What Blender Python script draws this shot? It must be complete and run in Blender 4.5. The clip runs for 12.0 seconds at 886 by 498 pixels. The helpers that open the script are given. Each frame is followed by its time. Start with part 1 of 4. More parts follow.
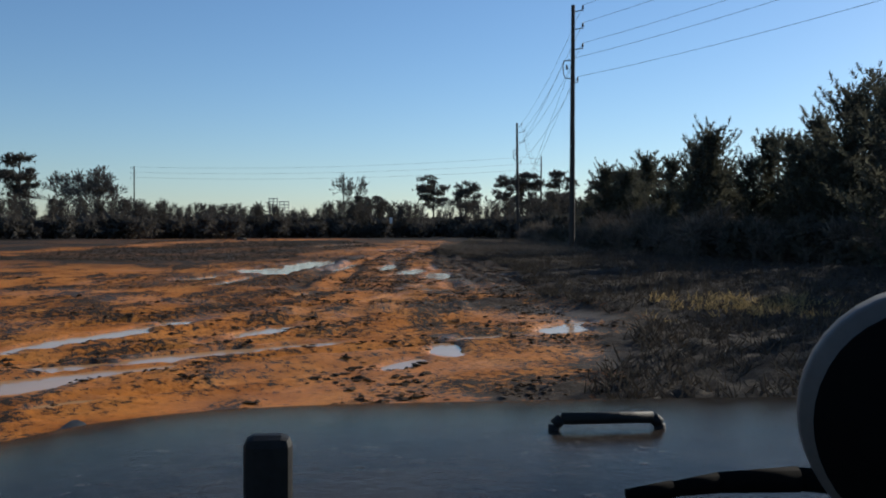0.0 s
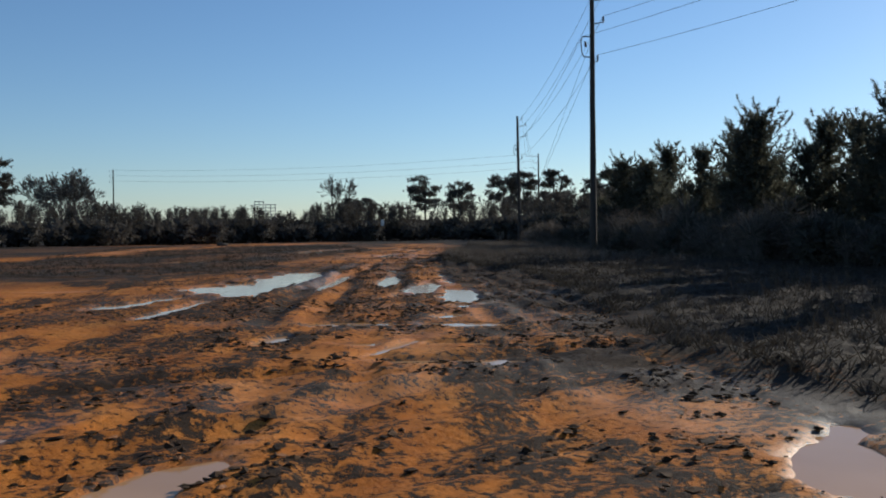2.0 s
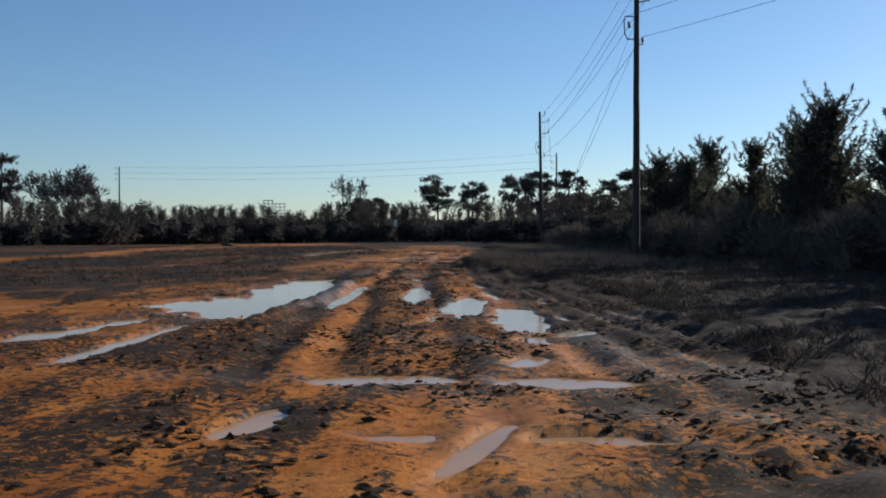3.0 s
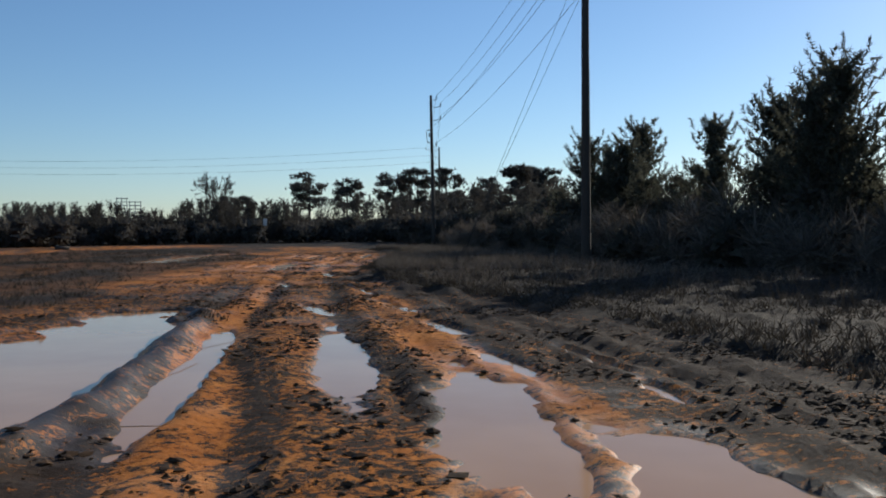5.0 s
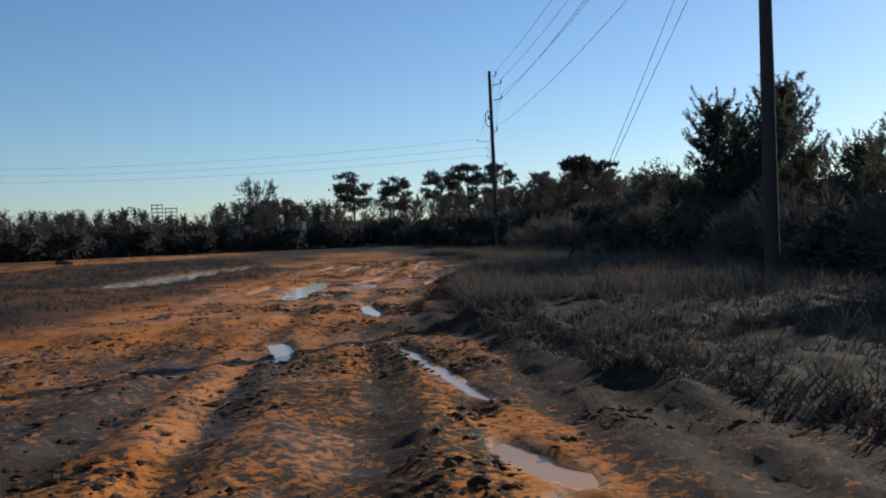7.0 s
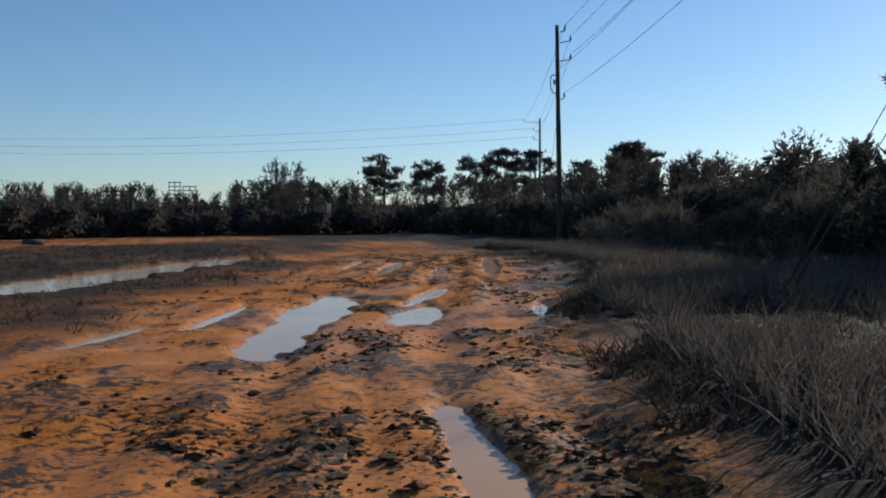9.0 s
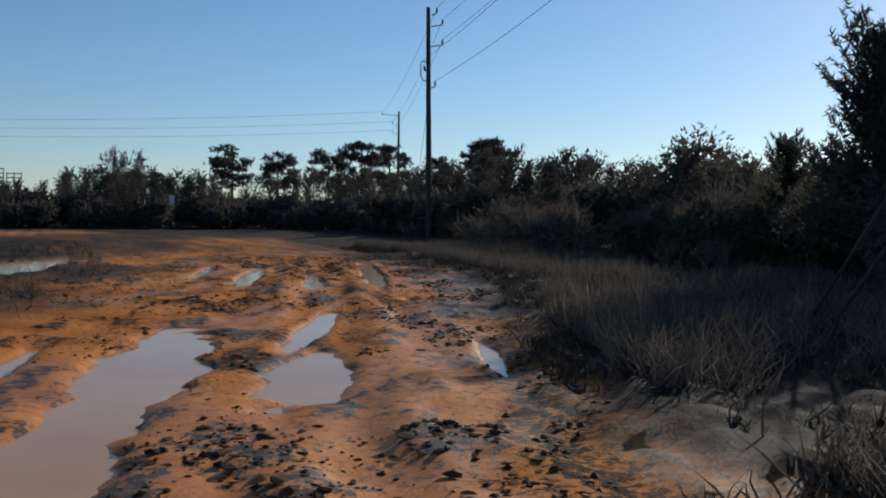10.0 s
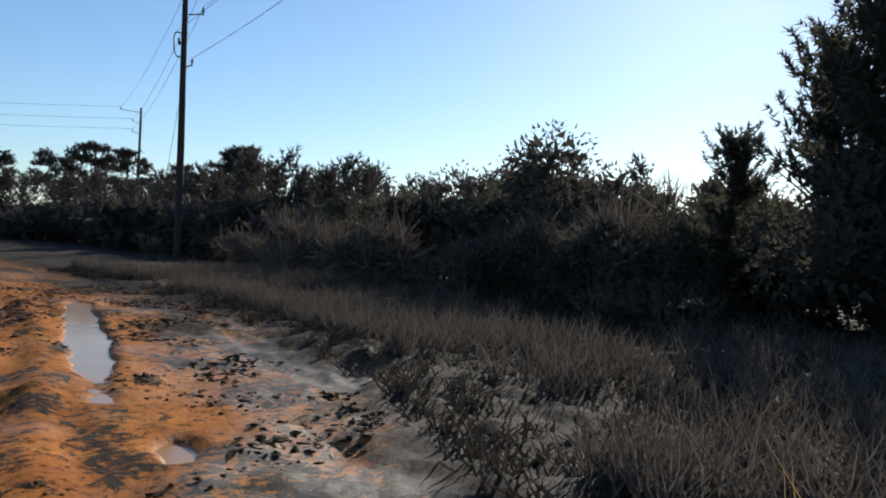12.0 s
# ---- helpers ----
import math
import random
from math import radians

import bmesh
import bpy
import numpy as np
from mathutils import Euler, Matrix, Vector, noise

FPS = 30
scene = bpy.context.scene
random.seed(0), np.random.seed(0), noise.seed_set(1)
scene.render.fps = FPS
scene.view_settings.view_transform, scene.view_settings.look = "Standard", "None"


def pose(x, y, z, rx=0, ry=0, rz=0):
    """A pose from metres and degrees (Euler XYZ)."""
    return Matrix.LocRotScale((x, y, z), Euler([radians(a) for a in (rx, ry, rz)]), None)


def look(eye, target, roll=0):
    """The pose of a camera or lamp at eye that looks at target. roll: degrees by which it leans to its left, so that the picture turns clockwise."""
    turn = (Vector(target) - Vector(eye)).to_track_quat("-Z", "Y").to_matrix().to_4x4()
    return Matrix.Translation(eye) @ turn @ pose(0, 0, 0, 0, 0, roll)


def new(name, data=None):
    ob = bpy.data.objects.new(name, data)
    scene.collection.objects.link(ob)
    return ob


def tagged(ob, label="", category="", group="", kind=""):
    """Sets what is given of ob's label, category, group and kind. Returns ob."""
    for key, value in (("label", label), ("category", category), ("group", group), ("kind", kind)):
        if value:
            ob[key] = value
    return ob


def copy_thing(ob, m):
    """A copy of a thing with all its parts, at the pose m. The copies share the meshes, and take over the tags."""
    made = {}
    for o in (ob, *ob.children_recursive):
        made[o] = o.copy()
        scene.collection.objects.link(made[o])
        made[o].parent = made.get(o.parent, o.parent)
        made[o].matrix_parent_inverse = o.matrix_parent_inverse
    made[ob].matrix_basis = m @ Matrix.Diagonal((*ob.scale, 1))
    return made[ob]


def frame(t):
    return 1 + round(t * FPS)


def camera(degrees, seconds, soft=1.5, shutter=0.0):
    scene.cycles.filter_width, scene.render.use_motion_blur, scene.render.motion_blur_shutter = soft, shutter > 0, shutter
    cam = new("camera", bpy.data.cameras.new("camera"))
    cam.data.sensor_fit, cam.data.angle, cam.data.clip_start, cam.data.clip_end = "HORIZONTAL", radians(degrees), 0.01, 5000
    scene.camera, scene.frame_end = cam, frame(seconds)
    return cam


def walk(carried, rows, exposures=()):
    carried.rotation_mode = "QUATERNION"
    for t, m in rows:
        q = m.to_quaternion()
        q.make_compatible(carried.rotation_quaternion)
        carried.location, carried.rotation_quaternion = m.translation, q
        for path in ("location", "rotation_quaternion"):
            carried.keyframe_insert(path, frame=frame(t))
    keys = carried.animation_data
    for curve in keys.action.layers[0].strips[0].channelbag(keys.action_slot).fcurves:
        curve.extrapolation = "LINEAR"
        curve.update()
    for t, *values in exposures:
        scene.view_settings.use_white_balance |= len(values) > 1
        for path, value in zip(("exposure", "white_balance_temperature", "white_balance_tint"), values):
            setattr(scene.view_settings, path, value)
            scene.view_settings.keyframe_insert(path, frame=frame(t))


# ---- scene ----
# ---------------------------------------------------------------- camera
cam = camera(51.3, 12.0, soft=1.9)
PATH = [
    (0, (0.000, 0.000, 1.365), (1.737, 9.846, 1.152), 0.15),
    (0.5, (0.056, 1.654, 1.356), (1.938, 11.472, 1.097), 0.85),
    (1, (0.235, 3.350, 1.353), (2.255, 13.139, 1.061), -0.38),
    (1.5, (0.388, 5.231, 1.341), (2.524, 14.998, 1.137), -0.24),
    (2, (0.538, 7.365, 1.386), (2.386, 17.191, 1.192), -0.59),
    (2.5, (0.669, 9.861, 1.423), (2.407, 19.706, 1.232), -0.52),
    (3, (0.776, 12.615, 1.393), (2.520, 22.461, 1.212), -0.11),
    (5, (1.844, 23.736, 1.334), (4.957, 33.237, 1.148), -0.38),
    (5.5, (2.380, 26.650, 1.365), (6.065, 35.939, 1.016), -0.92),
    (6, (3.038, 29.633, 1.346), (6.548, 38.990, 0.993), -1.21),
    (6.5, (3.674, 32.545, 1.354), (6.917, 42.003, 1.152), -0.40),
    (7, (4.335, 35.857, 1.408), (6.963, 45.504, 1.227), -1.98),
    (9, (6.147, 48.082, 1.301), (8.488, 57.799, 1.006), -0.19),
    (9.5, (6.330, 50.441, 1.380), (9.692, 59.851, 0.998), -0.14),
    (10, (6.738, 52.876, 1.392), (10.626, 62.083, 1.057), 0.76),
    (10.5, (7.267, 55.186, 1.397), (11.926, 64.028, 1.056), 0.63),
    (11, (7.986, 57.530, 1.363), (13.388, 65.941, 1.064), 0.71),
    (11.5, (8.796, 59.816, 1.384), (15.015, 67.625, 0.806), 3.97),
    (12, (9.987, 62.001, 1.366), (16.221, 69.820, 1.312), 2.80),
]
walk(cam, [(t, look(eye, target, roll)) for t, eye, target, roll in PATH],
     exposures=[(0.0, 0.16, 5600, 9), (5.2, 0.13, 5600, 9), (9.5, 0.12, 5600, 9), (10.0, -0.05, 5600, 9), (10.5, 0.1, 5600, 9), (11.2, 0.33, 5750, 9), (12.0, 0.33, 5750, 9)])

# ---------------------------------------------------------------- sky and sun
SUN_AZ, SUN_EL = 56.5, 20.0  # clockwise from +y, above the horizon
world = bpy.data.worlds.new("sky")
scene.world = world
world.use_nodes = True
wn = world.node_tree.nodes
sky = wn.new("ShaderNodeTexSky")
sky.sky_type = "NISHITA"
sky.sun_disc = False
sky.sun_elevation, sky.sun_rotation = radians(SUN_EL), radians(SUN_AZ)
sky.air_density, sky.dust_density, sky.ozone_density = 1.0, 0.18, 3.2
wn["Background"].inputs["Strength"].default_value = 0.088
world.node_tree.links.new(sky.outputs["Color"], wn["Background"].inputs["Color"])

sun = new("sun", bpy.data.lights.new("sun", "SUN"))
sun.data.energy, sun.data.angle, sun.data.color = 5.0, radians(0.53), (1.0, 0.85, 0.64)
sun_way = Vector((math.sin(radians(SUN_AZ)) * math.cos(radians(SUN_EL)),
                  math.cos(radians(SUN_AZ)) * math.cos(radians(SUN_EL)), math.sin(radians(SUN_EL))))
sun.matrix_world = look(sun_way * 80, (0, 0, 0))


# ---------------------------------------------------------------- materials
def material(name, rough=0.7, metal=0.0):
    m = bpy.data.materials.new(name)
    m.use_nodes = True
    p = m.node_tree.nodes["Principled BSDF"]
    p.inputs["Roughness"].default_value, p.inputs["Metallic"].default_value = rough, metal
    return m, m.node_tree.nodes, m.node_tree.links, p


def noise_node(n, l, scale, detail=4.0, rough=0.6, coords="Object"):
    tc, tex = n.new("ShaderNodeTexCoord"), n.new("ShaderNodeTexNoise")
    tex.inputs["Scale"].default_value, tex.inputs["Detail"].default_value = scale, detail
    tex.inputs["Roughness"].default_value = rough
    l.new(tc.outputs[coords], tex.inputs["Vector"])
    return tex.outputs["Fac"]


def ramp(n, l, fac, *stops):
    r = n.new("ShaderNodeValToRGB")
    while len(r.color_ramp.elements) < len(stops):
        r.color_ramp.elements.new(0.5)
    for e, (at, col) in zip(r.color_ramp.elements, stops):
        e.position, e.color = at, (*col, 1)
    l.new(fac, r.inputs["Fac"])
    return r.outputs["Color"]


def mixed(n, l, fac, a, b):
    m = n.new("ShaderNodeMix")
    m.data_type = "RGBA"
    for socket, value in ((m.inputs["Factor"], fac), (m.inputs["A"], a), (m.inputs["B"], b)):
        if isinstance(value, (int, float, tuple)):
            socket.default_value = value
        else:
            l.new(value, socket)
    return m.outputs["Result"]


def bump(n, l, p, height, strength, distance):
    b = n.new("ShaderNodeBump")
    b.inputs["Strength"].default_value, b.inputs["Distance"].default_value = strength, distance
    l.new(height, b.inputs["Height"])
    l.new(b.outputs["Normal"], p.inputs["Normal"])


def noisy(name, dark, light, scale, rough=0.8, metal=0.0, relief=0.3, depth=0.01, fine=6.0, vary=0.0):
    """A surface of two tones at two scales, with fine relief; vary: change from object to object or leaf to leaf."""
    m, n, l, p = material(name, rough, metal)
    big, small = noise_node(n, l, scale), noise_node(n, l, scale * fine, 6.0, 0.7)
    col = ramp(n, l, small, (0.3, dark), (0.72, light))
    col = mixed(n, l, big, col, tuple(0.6 * (a + b) / 2 for a, b in zip(dark, light)) + (1,))
    if vary:
        g = n.new("ShaderNodeNewGeometry")
        hsv = n.new("ShaderNodeHueSaturation")
        mr = n.new("ShaderNodeMapRange")
        mr.inputs["To Min"].default_value, mr.inputs["To Max"].default_value = 1 - vary, 1 + vary
        l.new(g.outputs["Random Per Island"], mr.inputs["Value"])
        l.new(mr.outputs["Result"], hsv.inputs["Value"])
        l.new(col, hsv.inputs["Color"])
        col = hsv.outputs["Color"]
    l.new(col, p.inputs["Base Color"])
    if relief:
        bump(n, l, p, small, relief, depth)
    return m


def leafy(m, share):
    """Lets light through thin leaves: part of the surface becomes translucent."""
    n, l = m.node_tree.nodes, m.node_tree.links
    p, out = n["Principled BSDF"], n["Material Output"]
    t, mix = n.new("ShaderNodeBsdfTranslucent"), n.new("ShaderNodeMixShader")
    p.inputs["Specular IOR Level"].default_value = 0.15
    l.new(p.inputs["Base Color"].links[0].from_socket, t.inputs["Color"])
    mix.inputs["Fac"].default_value = share
    l.new(p.outputs["BSDF"], mix.inputs[1])
    l.new(t.outputs["BSDF"], mix.inputs[2])
    l.new(mix.outputs["Shader"], out.inputs["Surface"])
    return m


def ground_material():
    m, n, l, p = material("clay_ground", 0.8)

    def attribute(name):
        a = n.new("ShaderNodeAttribute")
        a.attribute_name = name
        return a.outputs["Fac"]

    clay_n, fine = noise_node(n, l, 1.1, 5.0), noise_node(n, l, 14.0, 8.0, 0.7)
    grit = noise_node(n, l, 60.0, 6.0, 0.75)
    clay = ramp(n, l, clay_n, (0.3, (0.34, 0.105, 0.016)), (0.5, (0.50, 0.17, 0.026)), (0.72, (0.60, 0.24, 0.05)))
    clay = mixed(n, l, ramp(n, l, fine, (0.42, (0, 0, 0)), (0.7, (0.6, 0.6, 0.6))), clay, (0.20, 0.085, 0.028, 1))
    mud = ramp(n, l, fine, (0.3, (0.018, 0.012, 0.009)), (0.6, (0.048, 0.032, 0.021)), (0.8, (0.10, 0.06, 0.032)))
    # flecks of mud on clay: the share of clay sets where the noise is cut
    fleck = noise_node(n, l, 10.0, 10.0, 0.82)
    cut = n.new("ShaderNodeMath")
    cut.operation = "MULTIPLY_ADD"
    cut.inputs[1].default_value = 4.6
    l.new(fleck, cut.inputs[0])
    l.new(attribute("clay"), cut.inputs[2])
    share = n.new("ShaderNodeMapRange")
    share.interpolation_type = "SMOOTHSTEP"
    share.inputs["From Min"].default_value, share.inputs["From Max"].default_value = 2.84, 2.98
    l.new(cut.outputs[0], share.inputs["Value"])
    col = mixed(n, l, share.outputs["Result"], mud, clay)
    litter = ramp(n, l, fine, (0.36, (0.012, 0.009, 0.007)), (0.5, (0.03, 0.023, 0.017)), (0.68, (0.07, 0.054, 0.038)))
    col = mixed(n, l, attribute("veg"), col, litter)
    l.new(col, p.inputs["Base Color"])
    r = n.new("ShaderNodeMapRange")
    r.inputs["To Min"].default_value, r.inputs["To Max"].default_value = 0.9, 0.36
    l.new(attribute("wet"), r.inputs["Value"])
    l.new(r.outputs["Result"], p.inputs["Roughness"])
    sp = n.new("ShaderNodeMapRange")
    sp.inputs["To Min"].default_value, sp.inputs["To Max"].default_value = 0.08, 0.4
    l.new(attribute("wet"), sp.inputs["Value"])
    l.new(sp.outputs["Result"], p.inputs["Specular IOR Level"])
    both = n.new("ShaderNodeMath")
    both.operation = "MULTIPLY_ADD"
    both.inputs[1].default_value = 0.12
    l.new(grit, both.inputs[0])
    l.new(fine, both.inputs[2])
    proud = n.new("ShaderNodeMath")
    proud.operation = "MULTIPLY_ADD"
    proud.inputs[1].default_value = -0.45
    l.new(share.outputs["Result"], proud.inputs[0])
    l.new(both.outputs[0], proud.inputs[2])
    bump(n, l, p, proud.outputs[0], 0.6, 0.05)
    calm = n.new("ShaderNodeMapRange")
    calm.inputs["To Min"].default_value, calm.inputs["To Max"].default_value = 0.6, 0.2
    l.new(attribute("wet"), calm.inputs["Value"])
    l.new(calm.outputs["Result"], n["Bump"].inputs["Strength"])
    return m


def water_material():
    m, n, l, p = material("muddy_water", 0.1)
    col = ramp(n, l, noise_node(n, l, 0.5, 3.0), (0.3, (0.40, 0.22, 0.10)), (0.7, (0.50, 0.29, 0.14)))
    l.new(col, p.inputs["Base Color"])
    p.inputs["IOR"].default_value = 1.22
    p.inputs["Specular IOR Level"].default_value = 0.3
    bump(n, l, p, noise_node(n, l, 7.0, 3.0), 0.06, 0.01)
    return m


M_GROUND, M_WATER = ground_material(), water_material()
M_CLOD = noisy("dark_clod", (0.03, 0.018, 0.010), (0.11, 0.062, 0.03), 3.0, 0.95, vary=0.5)
M_CLOD.node_tree.nodes["Principled BSDF"].inputs["Specular IOR Level"].default_value = 0.12
M_CLAYCLOD = noisy("orange_clod", (0.20, 0.08, 0.022), (0.42, 0.17, 0.045), 3.0, 0.85, vary=0.3)
M_NEEDLE = leafy(noisy("pine_needles", (0.064, 0.065, 0.048), (0.14, 0.139, 0.102), 1.5, 0.85, relief=0, vary=0.3), 0.5)
M_FARNEEDLE = leafy(noisy("far_pine_needles", (0.07, 0.063, 0.054), (0.14, 0.125, 0.105), 0.4, 0.95, relief=0, vary=0.16), 0.28)
M_BARK = noisy("pine_bark", (0.025, 0.019, 0.015), (0.10, 0.075, 0.055), 6.0, 0.9)
M_TWIG = noisy("grey_twig", (0.07, 0.058, 0.046), (0.19, 0.16, 0.13), 5.0, 0.9, relief=0, vary=0.3)
M_LEAF = leafy(noisy("dark_evergreen_leaf", (0.066, 0.06, 0.049), (0.14, 0.128, 0.10), 2.0, 0.95, relief=0, vary=0.2), 0.35)
M_BRUSH = leafy(noisy("dry_grey_brush", (0.09, 0.075, 0.06), (0.22, 0.184, 0.148), 1.6, 0.95, relief=0, vary=0.4), 0.25)
M_GRASS = leafy(noisy("dead_grass", (0.04, 0.033, 0.026), (0.11, 0.089, 0.066), 1.2, 0.95, relief=0, vary=0.4), 0.2)
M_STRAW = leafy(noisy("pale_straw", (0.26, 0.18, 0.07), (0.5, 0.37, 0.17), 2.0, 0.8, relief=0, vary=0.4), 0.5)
M_POLE = noisy("weathered_pole_wood", (0.028, 0.022, 0.018), (0.09, 0.07, 0.054), 2.5, 0.9)
M_STEEL = noisy("galvanised_steel", (0.22, 0.22, 0.22), (0.38, 0.38, 0.38), 8.0, 0.5, 0.8, relief=0)
M_PORCELAIN = noisy("dark_porcelain", (0.05, 0.04, 0.035), (0.10, 0.08, 0.07), 9.0, 0.25, relief=0)
M_WIRE = noisy("dull_conductor", (0.05, 0.05, 0.05), (0.12, 0.12, 0.12), 6.0, 0.6, 0.5, relief=0)
M_WHITE = noisy("chalky_paint", (0.55, 0.53, 0.48), (0.8, 0.78, 0.72), 4.0, 0.7, relief=0)


# ---------------------------------------------------------------- geometry helpers


def soup(name, tris, mat, parent=None, label=""):
    """A mesh object from loose triangles, an array of (n, 3, 3)."""
    tris = np.asarray(tris, np.float32).reshape(-1, 3, 3)
    n, me = len(tris), bpy.data.meshes.new(name)
    me.vertices.add(3 * n)
    me.loops.add(3 * n)
    me.polygons.add(n)
    me.vertices.foreach_set("co", tris.ravel())
    me.loops.foreach_set("vertex_index", np.arange(3 * n, dtype=np.int32))
    me.polygons.foreach_set("loop_start", np.arange(0, 3 * n, 3, dtype=np.int32))
    me.update(calc_edges=True)
    me.materials.append(mat)
    ob = new(name, me)
    ob.parent = parent
    return tagged(ob, label)


def part(name, bm, mat, parent=None, label="", smooth=True):
    me = bpy.data.meshes.new(name)
    bm.to_mesh(me)
    bm.free()
    me.materials.append(mat)
    if smooth:
        me.polygons.foreach_set("use_smooth", [True] * len(me.polygons))
    ob = new(name, me)
    ob.parent = parent
    return tagged(ob, label)


def unit(v):
    return v / np.maximum(np.linalg.norm(v, axis=-1, keepdims=True), 1e-9)


def sticks(a, b, ra, rb, sides=3):
    """Tapered prisms from points a to b, as triangles."""
    a, b = np.asarray(a, float).reshape(-1, 3), np.asarray(b, float).reshape(-1, 3)
    ra, rb = np.broadcast_to(ra, len(a))[:, None], np.broadcast_to(rb, len(a))[:, None]
    d = unit(b - a)
    side = unit(np.cross(d, np.where(np.abs(d[:, 2:]) > 0.9, [[1.0, 0, 0]], [[0, 0, 1.0]])))
    up = np.cross(side, d)
    out = []
    for k in range(sides):
        t0, t1 = 2 * np.pi * k / sides, 2 * np.pi * (k + 1) / sides
        o0, o1 = np.cos(t0) * side + np.sin(t0) * up, np.cos(t1) * side + np.sin(t1) * up
        p, q, r, s = a + ra * o0, a + ra * o1, b + rb * o1, b + rb * o0
        out += [np.stack([p, q, r], 1), np.stack([p, r, s], 1)]
    return np.concatenate(out)


def blades(c, way, n, length, width, spread, g):
    """n thin leaves round each centre c, fanned about the direction way."""
    c, way = np.repeat(c, n, 0), np.repeat(way, n, 0)
    d = unit(way * (1 - spread) + spread * g.normal(size=c.shape))
    ln = length * g.uniform(0.65, 1.2, (len(c), 1))
    side = unit(np.cross(d, g.normal(size=c.shape))) * width * 0.5
    return np.stack([c - side, c + side, c + d * ln], 1)


def cylinder(bm, a, b, ra, rb, sides=12):
    a, b = Vector(a), Vector(b)
    m = Matrix.Translation((a + b) / 2) @ (b - a).to_track_quat("Z", "Y").to_matrix().to_4x4()
    bmesh.ops.create_cone(bm, cap_ends=True, segments=sides, radius1=ra, radius2=rb, depth=(b - a).length, matrix=m)


def box(bm, m, sx, sy, sz, bevel=0.0):
    made = bmesh.ops.create_cube(bm, size=1, matrix=m @ Matrix.Diagonal((sx, sy, sz, 1)))
    if bevel:
        edges = list({e for v in made["verts"] for e in v.link_edges})
        bmesh.ops.bevel(bm, geom=edges, offset=bevel, segments=2, profile=0.5, affect="EDGES")


# ---------------------------------------------------------------- noise in the plan
def hashed(i, j, seed):
    h = np.sin(i * 127.1 + j * 311.7 + seed * 74.7) * 43758.5453
    return h - np.floor(h)


def value_noise(x, y, seed):
    i, j = np.floor(x), np.floor(y)
    u, v = x - i, y - j
    u, v = u * u * (3 - 2 * u), v * v * (3 - 2 * v)
    a, b = hashed(i, j, seed), hashed(i + 1, j, seed)
    c, d = hashed(i, j + 1, seed), hashed(i + 1, j + 1, seed)
    return a + (b - a) * u + (c - a) * v + (a - b - c + d) * u * v


def fbm(x, y, size, seed, octaves=4):
    """Fractal noise of about -1 to 1, with features of that size in metres."""
    total, amp, norm = 0.0, 1.0, 0.0
    for k in range(octaves):
        total = total + amp * (value_noise(x / size * 2**k + 17.3 * k, y / size * 2**k - 9.1 * k, seed + k) * 2 - 1)
        norm, amp = norm + amp, amp * 0.55
    return total / norm * 1.5


def step(a, b, v):
    t = np.clip((v - a) / (b - a), 0, 1)
    return t * t * (3 - 2 * t)


# ---------------------------------------------------------------- plan of the field
TRACK_Y = (-34.1, -0.0, 9.2, 18.6, 29.9, 37.5, 43.6, 59.5, 70.3, 76.4, 88.2, 100.4, 116.3)
TRACK_X = (-2.6, 0.5, 1.3, 2.3, 3.8, 4.8, 5.9, 8.6, 11.4, 13.0, 14.8, 15.1, 10.8)
VERGE_Y = (-51.2, 3.4, 7.3, 9.2, 12.4, 17.0, 18.6, 26.4, 30.3, 35.9, 41.3, 45.1, 51.5, 54.0, 57.0, 59.0, 61.0, 63.5, 65.0, 68.5, 72.0, 76.0, 80.0, 84.0, 90.0, 100.0, 113.0)
VERGE_X = (-1.7, 1.9, 2.5, 3.6, 5.1, 4.8, 5.3, 6.9, 7.7, 8.3, 8.4, 7.9, 8.3, 8.9, 9.7, 10.4, 11.1, 12.1, 12.9, 14.5, 15.7, 16.6, 17.2, 17.4, 17.7, 19.0, 22.0)


def track_x(y):
    return np.interp(y, TRACK_Y, TRACK_X)


def verge_x(y):
    return np.interp(y, VERGE_Y, VERGE_X)


PUDDLES = []


def puddle(x, y, along, across, turn, depth=0.09, level=-0.03):
    """A pool: half length, half width, and its length's turn from +x in degrees."""
    PUDDLES.append((x, y, 0.93 * along, 0.86 * across, radians(turn), depth, level - 0.0012 * (len(PUDDLES) % 12)))


# the long pool beside the track, its two arms, and the ditch behind its bank
puddle(0.6, 34.2, 6.5, 1.35, 76, 0.16)
puddle(-1.97, 27.1, 1.9, 0.42, 64)
puddle(-1.12, 25.3, 2.1, 0.22, 77)
puddle(2.3, 33.2, 3.4, 0.2, 79.5, 0.12)
# pools in the wheel ruts
puddle(3.9, 33.5, 2.4, 0.27, 80, 0.12)
puddle(4.42, 36.75, 0.5, 0.12, 81)
puddle(4.75, 39.5, 1.1, 0.18, 90)
puddle(5.36, 47.5, 1.2, 0.2, 85)
puddle(4.73, 31.9, 1.3, 0.17, 76)
puddle(5.32, 32.4, 1.95, 0.26, 81, 0.05)
puddle(5.93, 36.0, 1.1, 0.15, 87)
puddle(6.33, 41.3, 0.7, 0.18, 96)
puddle(6.23, 39.3, 0.8, 0.18, 91)
puddle(6.04, 30.7, 0.66, 0.09, 77)
puddle(6.33, 32.4, 1.2, 0.07, 83)
puddle(4.25, 29.8, 2.1, 0.42, 73)
puddle(4.58, 26.75, 2.65, 0.44, 78)
puddle(5.34, 27.1, 0.5, 0.12, 78)
puddle(3.28, 27.5, 0.6, 0.2, 80)
puddle(3.38, 20.9, 0.56, 0.3, -16, 0.06, -0.02)
